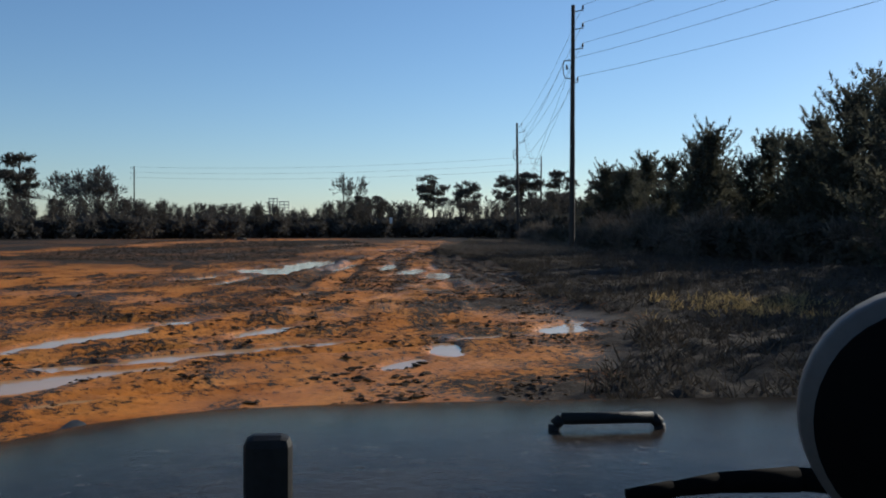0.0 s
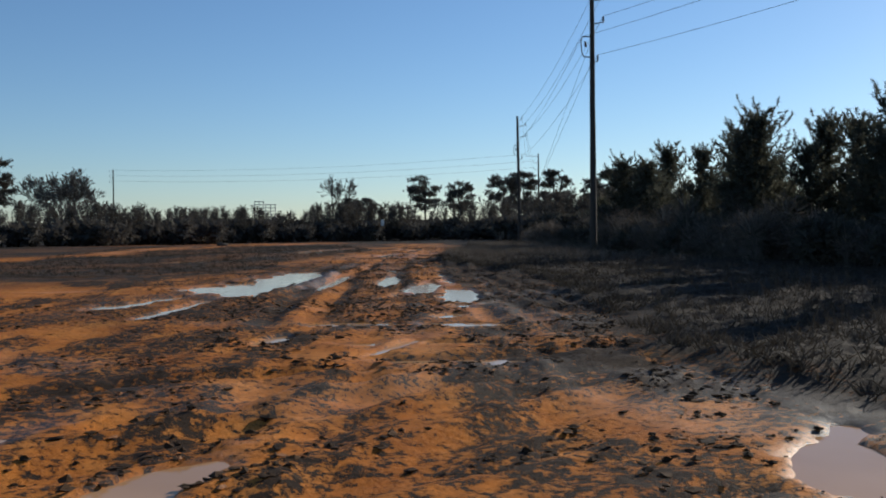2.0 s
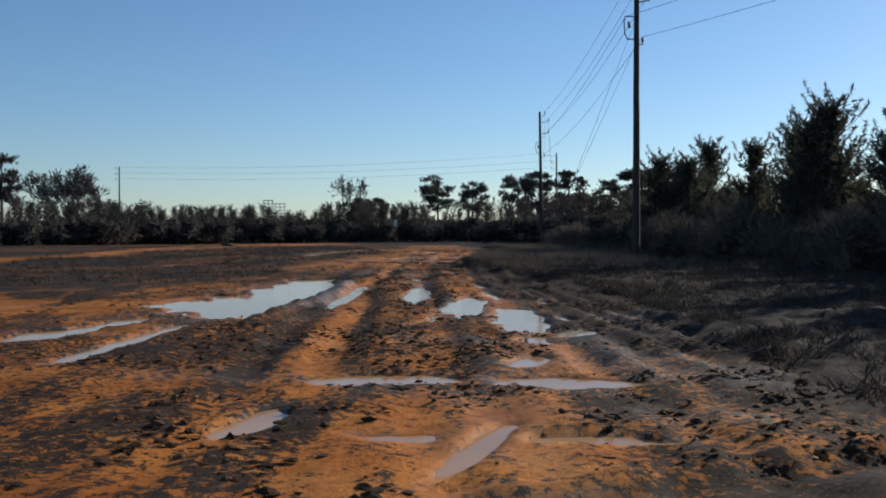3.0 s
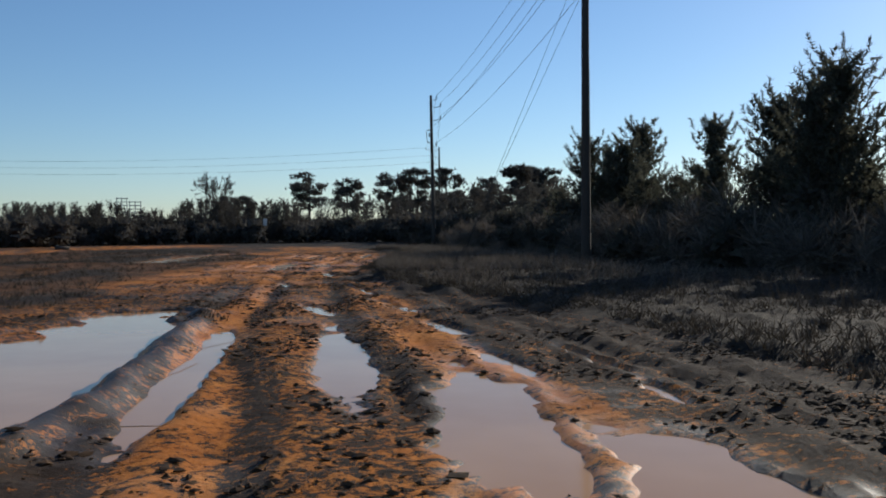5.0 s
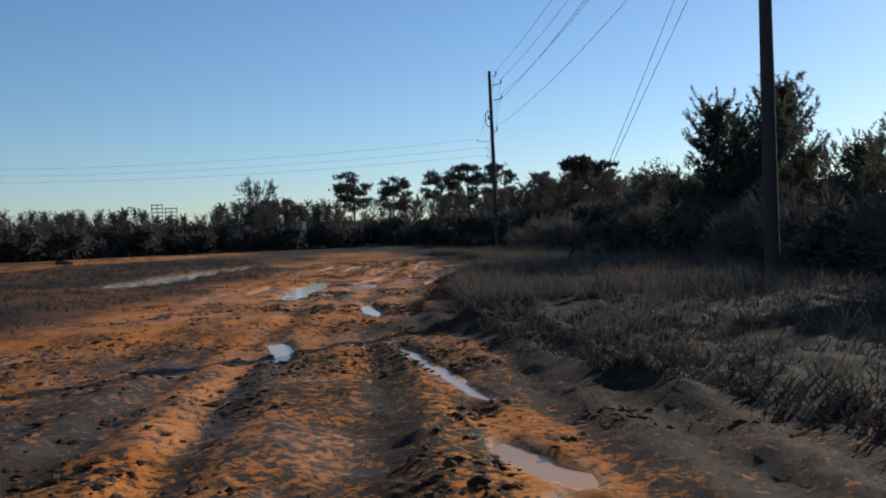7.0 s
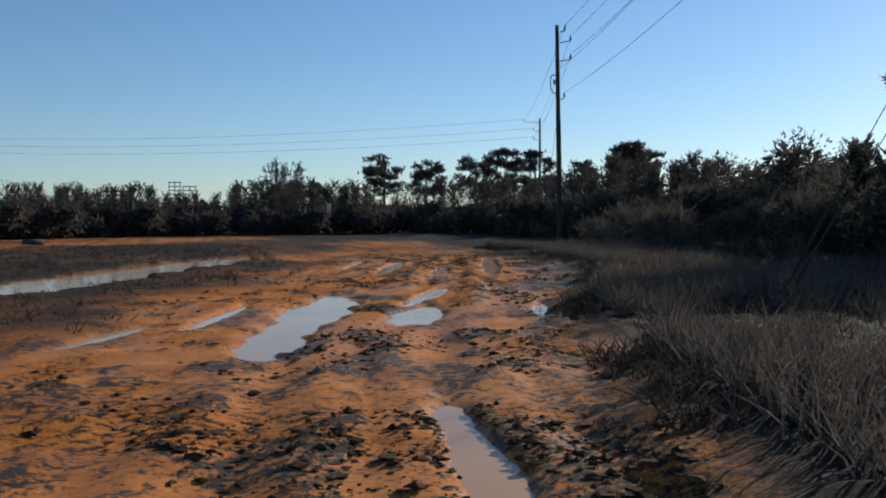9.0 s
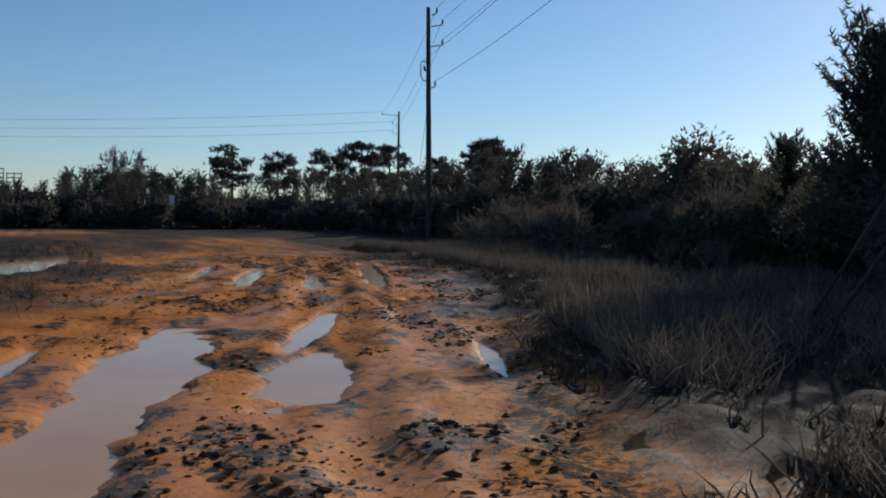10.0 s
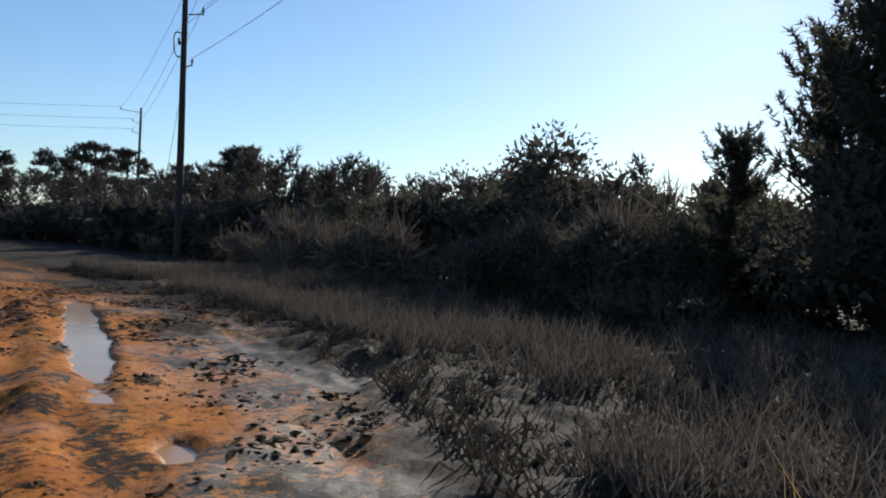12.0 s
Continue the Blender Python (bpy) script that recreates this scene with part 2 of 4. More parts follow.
puddle(2.96, 18.5, 0.52, 0.19, -18, 0.06, -0.02)
puddle(2.5, 17.05, 0.92, 0.2, -16, 0.06, -0.02)
puddle(1.8, 21.35, 0.55, 0.33, -18, 0.06, -0.02)
puddle(1.58, 18.9, 0.28, 0.12, -11, 0.05, -0.02)
puddle(2.0, 18.4, 0.84, 0.12, 61)
puddle(3.45, 22.3, 0.55, 0.2, 58, 0.06, -0.02)
puddle(4.78, 24.7, 0.6, 0.2, 54, 0.06)
puddle(2.97, 26.9, 0.95, 0.12, 60, 0.06)
puddle(0.62, 19.7, 0.56, 0.15, 71)
# the strips that cross the track at the start
puddle(-1.87, 8.84, 1.35, 0.38, 49, 0.07, -0.004)
puddle(-0.5, 10.45, 1.85, 0.33, 30, 0.08, 0.0)
puddle(-2.11, 12.5, 2.0, 0.34, 63, 0.07, -0.004)
puddle(-0.18, 12.55, 1.25, 0.3, 59, 0.08, 0.0)
puddle(0.54, 9.96, 0.35, 0.07, 8, 0.05, -0.012)
puddle(1.88, 10.4, 0.95, 0.24, 79, 0.07, -0.006)
puddle(1.21, 9.2, 0.7, 0.3, 56, 0.07, -0.006)
puddle(3.76, 12.1, 1.25, 0.42, 57, 0.07, -0.006)
puddle(2.71, 11.4, 0.65, 0.22, 19, 0.06, -0.006)
puddle(-1.65, 7.55, 0.3, 0.16, 39, 0.05, -0.012)
# pools half way
puddle(6.77, 45.4, 2.0, 0.12, 88)
puddle(7.6, 53.3, 2.0, 0.24, 84, 0.05)
# the wet flats towards the end
puddle(7.42, 61.2, 3.7, 0.5, 76)
puddle(8.72, 60.5, 1.55, 0.44, 72)
puddle(10.0, 64.8, 2.3, 0.2, 68)
puddle(10.75, 61.0, 1.3, 0.13, 70)
puddle(6.2, 61.7, 1.6, 0.14, 77, 0.05)
puddle(4.84, 59.4, 1.4, 0.2, 70, 0.05)
puddle(11.9, 72.2, 2.4, 0.27, 76, 0.12)
puddle(10.85, 73.9, 3.3, 0.24, 75, 0.1)
puddle(13.8, 74.0, 5.0, 0.27, 74, 0.2, -0.005)
puddle(12.33, 67.5, 0.4, 0.13, 69)
puddle(10.1, 75.8, 2.6, 0.14, 76)
# the pond in the grass
puddle(4.6, 75.0, 10.0, 1.45, 71.5, 0.2, -0.02)
puddle(-3.44, 54.3, 3.0, 0.42, 70)
puddle(-6.19, 37.95, 1.17, 0.25, 20)

RUTS = (  # offset from the track's line, from y, to y, depth, width, seed
    (-2.24, 19, 55, 0.1, 0.2, 1), (-1.50, 13, 76, 0.13, 0.22, 2), (-0.65, 11, 59, 0.08, 0.18, 3),
    (-0.13, 20, 83, 0.14, 0.24, 4), (0.65, 15, 57, 0.1, 0.2, 5), (1.29, 17, 84, 0.13, 0.22, 6),
    (2.02, 20, 52, 0.11, 0.2, 7), (0.39, 59, 86, 0.17, 0.22, 8), (-1.03, 62, 86, 0.12, 0.24, 9), (-3.10, 22, 52, 0.07, 0.25, 10),
    (2.6, 20, 50, 0.11, 0.16, 11), (3.15, 20, 47, 0.10, 0.18, 12))
LANE_AT = (-5.59, -3.87, -2.67, -2.49, -2.11, -1.98, -1.46, -1.38, -1.20, -1.03, -0.65, -0.17, 0.00, 0.26, 0.52, 0.65, 0.73, 1.29, 1.46, 2.24, 3.44)
LANE_DARK = (0.42, 0.5, 0.5, 0.74, 0.7, 0.1, 0.2, 0.7, 0.68, 0.48, 0.46, 0.36, 0.72, 0.6, 0.3, 0.45, 0.15, 0.15, 0.68, 0.75, 0.75)
CROSS_RUTS = ((-2.1, 8.1, 33, 0.07, 1), (-1.2, 10.2, 30, 0.09, 2), (-0.8, 12.2, 40, 0.08, 3), (0.5, 14.6, 28, 0.06, 4), (0.9, 15.7, 20, 0.06, 5))


def pool_distance(x, y, p):
    """1 on a pool's uneven shore, less inside."""
    px, py, a, b, turn, _, _ = p
    dx, dy = x - px, y - py
    c, s = math.cos(turn), math.sin(turn)
    u, v = (dx * c + dy * s) / a, (-dx * s + dy * c) / b
    ragged = 0.42 * fbm(x, y, 0.9 + 0.5 * b, 40, 4) + 0.3 * fbm(x, y, 2.6, 45, 2) + 0.32 * fbm(x, y, 0.34, 46, 3)
    return np.sqrt(u * u + v * v) + ragged * min(1.0, 0.35 + 3.5 * b / a)


def field(x, y):
    """Height and the shares of clay, plant cover and wetness at points of the plan."""
    cx, vx = track_x(y), verge_x(y)
    across = x - cx
    near = step(140, 90, np.abs(y - 45)) * step(70, 30, np.abs(x))
    verge = step(-0.35, 0.6, x - vx + 0.55 * fbm(x, y, 1.7, 3, 4))
    # grassy ground to the left of the track
    lx = np.interp(y, (17, 32, 43, 54, 62.5, 73, 83, 100, 114), (-7.6, -3.7, 1.2, 3.6, 6.0, 8.6, 10.6, 14.0, 16.5))
    left = step(0.3, 2.2, lx - x + 1.6 * fbm(x, y, 4.5, 5, 4)) * step(29, 41, y + 3 * fbm(x, y, 6, 6)) * step(122, 116, y + 3 * fbm(x, y, 6, 7))
    clump = step(-0.15, 0.35, fbm(x * 0.8, y * 0.35, 2.2, 8, 4))
    left = left * (0.78 + 0.22 * clump)
    far = step(104, 112, y + 5 * fbm(x, y, 12, 9) - 22 * step(13, 8, x))  + step(-16, -26, x + 4 * fbm(x, y, 9, 10))
    strip = np.abs(x - np.interp(y, (40, 52, 66, 93, 114, 126), (-16, -14.6, -12.0, -7.7, 0.5, 8.0)) + 1.5 * fbm(x, y, 5, 30, 3)) / np.interp(y, (50, 100, 120), (1.0, 2.4, 4.0))
    strip = step(1.3, 0.7, strip) * step(44, 54, y) * step(132, 124, y)
    veg = np.clip(np.maximum(np.maximum(verge, left), far), 0, 1) * (1 - strip)
    bare = 1 - veg
    trodden = step(9.0, 4.0, np.abs(across)) * near
    z = 0.10 * fbm(x, y, 9, 11, 2) * near * (1 - trodden) + 0.03 * fbm(x, y, 1.8, 12, 3) * near
    z = z + verge * (0.10 + 0.07 * fbm(x, y, 3.0, 13, 3) + 0.1 * np.abs(fbm(x, y, 0.4, 28, 3))) * near + left * 0.07
    churn = 0.72 * step(-0.5, 0.6, fbm(across, y * 0.28, 0.5, 14, 4) + 0.35 * fbm(x, y, 3.0, 23, 2))
    zone = np.interp(y, (5, 12, 20, 45, 49, 52, 68, 80), (0.58, 0.66, 0.95, 1.0, 0.62, 0.46, 0.46, 0.62))
    churn = np.minimum(churn * (1.12 - 0.12 * trodden) * zone, 0.8)
    lanes = np.interp(across + 0.12 * fbm(y, 0 * y, 5.0, 24, 2), LANE_AT, LANE_DARK) + 0.22 * fbm(across, y * 0.3, 0.6, 25, 4)
    band = step(19, 24, y) * step(51, 46, y)
    churn = churn * (1 - band * trodden) + np.clip(lanes, 0, 0.85) * band * trodden
    dark = churn
    for off, y0, y1, depth, width, seed in RUTS:
        u = across - off - 0.16 * fbm(y, 0 * y, 6.0, 60 + seed, 2)
        k = np.interp(y, (48, 54, 64, 70), (1, 0.7, 0.7, 1.1)) * step(y0 - 3, y0 + 3, y) * step(y1 + 4, y1 - 4, y) * 0.48 * (0.3 + 0.9 * value_noise(y / 3.5, 0 * y + seed, 70 + seed))
        u = np.abs(u) + 0.05 * fbm(x, y, 0.4, 15, 2)
        z = z - k * depth * np.exp(-((u / width) ** 2)) + k * 0.45 * depth * np.exp(-(((u - 1.9 * width) / (0.8 * width)) ** 2))
        dark = np.maximum(dark, 0.8 * k * np.exp(-(((u - 1.7 * width) / (1.1 * width)) ** 2)) * (0.4 + 0.6 * churn + 0.3 * zone))
    for px, py, turn, depth, seed in CROSS_RUTS:
        c, s = math.cos(radians(turn)), math.sin(radians(turn))
        for half in (-0.75, 0.75):
            u = np.abs(-(x - px) * s + (y - py) * c + half + 0.2 * fbm(x, y, 4, 80 + seed, 2))
            k = step(6, 3, np.abs((x - px) * c + (y - py) * s))
            z = z - k * depth * np.exp(-((u / 0.2) ** 2)) + k * 0.5 * depth * np.exp(-(((u - 0.36) / 0.15) ** 2))
            dark = np.maximum(dark, 0.75 * k * np.exp(-(((u - 0.36) / 0.2) ** 2)) * (0.3 + churn))
    edge = step(-2.4, -0.3, x - vx + 0.9 * fbm(x, y, 1.4, 16, 3)) * near * np.interp(y, (0, 14, 22, 50, 55, 62, 66, 80), (1, 1, 0.95, 0.9, 0.45, 0.5, 0.95, 0.95))
    dark = np.clip(np.maximum(dark, edge * (0.45 + 0.55 * step(-0.4, 0.3, fbm(across, y * 0.4, 0.9, 17, 4)))), 0, 1)
    rough = np.clip(0.2 + 1.15 * dark, 0, 1.25) * bare
    z = z + near * rough * (0.014 * fbm(x, y, 0.42, 18, 4) + 0.05 * np.abs(fbm(x, y, 0.2, 19, 3)))
    wet = 0.35 * step(0.05, 0.6, fbm(x, y, 2.2, 20, 3)) * bare
    flats = step(52, 58, y) * step(84, 74, y) * step(6, 3, np.abs(across))
    wet = np.maximum(wet, flats * step(0.0, 0.5, fbm(across, y * 0.4, 1.3, 21, 3) + 0.3 * fbm(x, y, 0.4, 29, 3)) * 0.62)
    lumps = step(50, 54, y) * step(95, 85, y) * trodden * step(0.08, 0.45, fbm(across, y * 0.6, 0.42, 26, 5)) * 0.58
    dark = np.clip(np.maximum(dark, lumps), 0, 1)
    z = z + 0.05 * lumps * bare * (0.6 + np.abs(fbm(x, y, 0.25, 27, 3)))
    for p in PUDDLES:
        px, py, a, b, turn, depth, level = p
        m = np.nonzero((np.abs(x - px) < a + 2.5) & (np.abs(y - py) < a + 2.5))
        if len(m[0]) == 0:
            continue
        d = pool_distance(x[m], y[m], p)
        s = step(1.22, 0.7, d)
        rim = step(1.9, 1.3, d)
        low = level + 0.012 + 0.03 * step(1.1, 1.5, d)
        flat = step(2.6, 1.8, d) if b < 0.45 else 0 * d
        z[m] = z[m] * (1 - flat) + np.minimum(z[m], low + 0.015) * flat
        z[m] = z[m] * (1 - rim) + np.maximum(z[m], low) * rim
        z[m] = z[m] * (1 - s) + (level - depth) * s
        wet[m] = np.maximum(wet[m], 0.7 * step(1.5, 1.05, d))
        dark[m] = dark[m] * (1 - 0.5 * s)
        veg[m] = veg[m] * (1 - s)
    # the bank between the long pool and the ditch
    bank = np.exp(-(((x - np.interp(y, (24, 30, 34, 38, 41), (-0.3, 1.15, 2.0, 2.7, 3.0)) + 0.12 * fbm(x, y, 1.2, 91, 3)) / 0.24) ** 2)) * step(24, 28, y) * step(42, 39, y)
    z = np.maximum(z, -0.08 + 0.2 * bank * (1 + 0.3 * fbm(x, y, 0.5, 90, 3)))
    dark = np.maximum(dark, 0.72 * bank)
    clay = np.clip(1 - dark + 0.12 * fbm(x, y, 0.5, 22, 3) + 0.05 * flats, 0, 1.1)
    return z, clay, veg, np.clip(wet * (1 - 0.8 * veg), 0, 1)


def height(x, y):
    return field(np.atleast_1d(np.asarray(x, float)), np.atleast_1d(np.asarray(y, float)))[0]


def spaced(lo, hi, fine, reach, growth=1.13):
    mid = np.arange(lo, hi, fine)
    out, d = [], fine
    while sum(out) < reach:
        d *= growth
        out.append(d)
    tail = np.cumsum(out)
    return np.concatenate([(lo - tail)[::-1], mid, mid[-1] + tail])


def build_ground():
    xs, ys = spaced(-5.5, 16.5, 0.094, 3000, 1.18), spaced(6.5, 79.0, 0.108, 3000, 1.18)
    x, y = (g.ravel() for g in np.meshgrid(xs, ys))
    z, clay, veg, wet = field(x, y)
    nx, ny = len(xs), len(ys)
    me = bpy.data.meshes.new("ground")
    k = (np.arange(ny - 1)[:, None] * nx + np.arange(nx - 1)).ravel()
    quads = np.stack([k, k + 1, k + nx + 1, k + nx], 1).astype(np.int32)
    me.vertices.add(nx * ny)
    me.loops.add(quads.size)
    me.polygons.add(len(quads))
    me.vertices.foreach_set("co", np.stack([x, y, z], 1).astype(np.float32).ravel())
    me.loops.foreach_set("vertex_index", quads.ravel())
    me.polygons.foreach_set("loop_start", np.arange(0, quads.size, 4, dtype=np.int32))
    me.update(calc_edges=True)
    me.polygons.foreach_set("use_smooth", np.ones(len(quads), bool))
    for name, values in (("clay", clay), ("veg", veg), ("wet", wet)):
        me.attributes.new(name, "FLOAT", "POINT").data.foreach_set("value", values.astype(np.float32))
    me.materials.append(M_GROUND)
    tagged(new("ground", me), "rutted orange clay field with dark churned mud and dead grass", "ground", kind="structure")


build_ground()


def build_water():
    for p in PUDDLES:
        px, py, a, b, turn, depth, level = p
        bm = bmesh.new()
        n, ring, out = 96, [], np.linspace(0.3, 2.6, 120)
        for i in range(n):
            t = 2 * math.pi * i / n
            u, v = a * math.cos(t) * out, b * math.sin(t) * out
            wx, wy = u * math.cos(turn) - v * math.sin(turn), u * math.sin(turn) + v * math.cos(turn)
            k = int(np.argmax(np.append(pool_distance(wx + px, wy + py, p)[:-1], 9.0) > 1.3))
            ring.append(bm.verts.new((wx[k], wy[k], 0)))
        bm.faces.new(ring)
        ob = part("puddle", bm, M_WATER)
        ob.location = (px, py, level)
        tagged(ob, "shallow pool of still muddy water in the clay", "puddle", "puddles on the track", "structure")


build_water()


# ---------------------------------------------------------------- clods and grass
def clods(name, count, mat, label, sizes, where, most=0.85):
    """Lumps of mud as squashed, knocked-about octahedra."""
    g = np.random.default_rng(11)
    x, y = where(g, count)
    z, clay, veg, wet = field(x, y)
    keep = (veg < 0.55) & (step(-0.25, 0.7, fbm(x, y, 1.1, 51, 4)) > g.random(len(x))) & (clay < most) & (wet < 0.66)
    x, y, z = x[keep], y[keep], z[keep]
    size = sizes[0] + (sizes[1] - sizes[0]) * g.random(len(x)) ** 2.6
    base = np.array([(1, 0, 0), (0, 1, 0), (-1, 0, 0), (0, -1, 0), (0, 0, 1), (0, 0, -1),
                     (0.7, 0.7, 0.45), (-0.7, 0.7, 0.45), (-0.7, -0.7, 0.45), (0.7, -0.7, 0.45)], float)
    faces = np.array([(4, 6, 7), (4, 7, 8), (4, 8, 9), (4, 9, 6), (6, 0, 1), (6, 1, 7), (7, 1, 2), (8, 7, 2), (8, 2, 3), (9, 8, 3), (9, 3, 0), (6, 9, 0)])
    v = base[None] * g.uniform(0.45, 1.5, (len(x), len(base), 1)) * g.uniform(0.6, 1.3, (len(x), 1, 3)) * size[:, None, None]
    v[:, :, 2] *= 0.5
    t = g.uniform(0, 2 * np.pi, len(x))
    c, s = np.cos(t)[:, None], np.sin(t)[:, None]
    v = np.stack([v[:, :, 0] * c - v[:, :, 1] * s + x[:, None], v[:, :, 0] * s + v[:, :, 1] * c + y[:, None], v[:, :, 2] + (z + 0.1 * size)[:, None]], 2)
    me = bpy.data.meshes.new(name)
    me.from_pydata(v.reshape(-1, 3).tolist(), [], (faces[None] + np.arange(len(x))[:, None, None] * len(base)).reshape(-1, 3).tolist())
    me.materials.append(mat)
    tagged(new(name, me), label, "mud", kind="stuff")


def on_ruts(g, count):
    y = g.uniform(8, 84, count)
    off = np.array([r[0] for r in RUTS])[g.integers(0, len(RUTS), count)]
    return track_x(y) + off + g.normal(0, 0.4, count), y


def on_edge(g, count):
    y = g.uniform(6, 84, count)
    return verge_x(y) - np.abs(g.normal(0, 1.0, count)), y


def on_field(g, count):
    y = 7 + 75 * g.random(count) ** 1.2
    return track_x(y) + g.normal(-2.5, 3.5, count), y


def on_flats(g, count):
    y = 50 + 32 * g.random(count) ** 1.3
    return track_x(y) + g.normal(-0.6, 2.2, count), y


clods("mud_clods", 44000, M_CLOD, "dark wet clods of churned mud along the ruts", (0.012, 0.048), on_ruts)
clods("verge_clods", 26000, M_CLOD, "dark lumps of mud thrown along the verge", (0.010, 0.042), on_edge)
clods("field_clods", 31000, M_CLOD, "dark crumbs of turned earth over the field", (0.012, 0.055), on_field)
clods("flats_crumbs", 17000, M_CLOD, "small dark crumbs of mud on the wet flats", (0.006, 0.03), on_flats, 2.0)
clods("clay_crumbs", 5000, M_CLAYCLOD, "orange crumbs of clay on the bare field", (0.006, 0.035), on_field)


def grass(name, x, y, blades_each, length, width, mat, label, seed, lean=0.45):
    g = np.random.default_rng(seed)
    z = height(x, y)
    c = np.repeat(np.stack([x, y, z - 0.02], 1), blades_each, 0) + np.concatenate([g.normal(0, 0.07, (len(x) * blades_each, 2)), np.zeros((len(x) * blades_each, 1))], 1)
    up = unit(np.array([[0, 0, 1.0]]) + lean * g.normal(size=c.shape) * [1, 1, 0.2])
    ln = length * g.uniform(0.4, 1.25, (len(c), 1))
    side = unit(np.cross(up, g.normal(size=c.shape))) * width / 2
    mid = c + up * ln * 0.55
    tip = c + up * ln + g.normal(0, 0.18, c.shape) * ln * [1, 1, 0.4]
    tris = np.concatenate([np.stack([c - side, c + side, mid + side * 0.7], 1), np.stack([c - side, mid + side * 0.7, mid - side * 0.7], 1), np.stack([mid - side * 0.7, mid + side * 0.7, tip], 1)])
    return tagged(soup(name, tris, mat), label, "grass", kind="stuff")


def scatter(g, n, lo, hi, y0, y1, patch, seed):
    y = g.uniform(y0, y1, n)
    x = verge_x(y) + lo + (hi - lo) * g.random(n) ** 1.8
    keep = fbm(x, y, patch, seed, 3) > -0.25
    return x[keep], y[keep]


g0 = np.random.default_rng(3)
gx, gy = scatter(g0, 9000, 0.1, 11.0, 5, 90, 1.6, 31)
grass("verge_grass", gx, gy, 7, 0.2, 0.019, M_GRASS, "matted brown winter grass on the verge", 4, 0.8)
gx, gy = scatter(g0, 1500, 2.2, 11.0, 6, 90, 3.5, 32)
grass("tall_weeds", gx, gy, 5, 0.5, 0.010, M_GRASS, "tall dry brown weeds on the verge", 5, 0.3)
gx, gy = scatter(g0, 8600, 0.7, 9.5, 38, 90, 2.5, 33)
keep = step(38, 58, gy) > g0.random(len(gy))
gx, gy = gx[keep], gy[keep]
grass("low_brush", gx, gy, 9, 0.4, 0.015, M_BRUSH, "low tangle of dry grey weeds beside the track", 7, 0.5)
gy = g0.uniform(38, 98, 4200)
gx = g0.uniform(-13, 8.0, 4200)
keep = field(gx, gy)[2] > 0.5
keep &= gx < track_x(gy) - 3.0
grass("field_grass", gx[keep], gy[keep], 8, 0.22, 0.014, M_GRASS, "dark trampled grass in the field beside the track", 6, 0.8)
# straw tufts in a sunlit spot; the pale material carries the brightness
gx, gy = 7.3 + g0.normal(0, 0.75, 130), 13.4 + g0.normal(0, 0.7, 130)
grass("straw_patch", gx, gy, 8, 0.2, 0.014, M_STRAW, "pale yellow straw with a sunlit look put into its colour", 8, 0.7)
gx, gy = 12.8 + g0.normal(0, 0.5, 16), 61.8 + g0.normal(0, 0.8, 16)
grass("seed_stalks", gx, gy, 3, 0.65, 0.007, M_STRAW, "pale dry seed stalks at the edge of the mud", 9, 0.25)


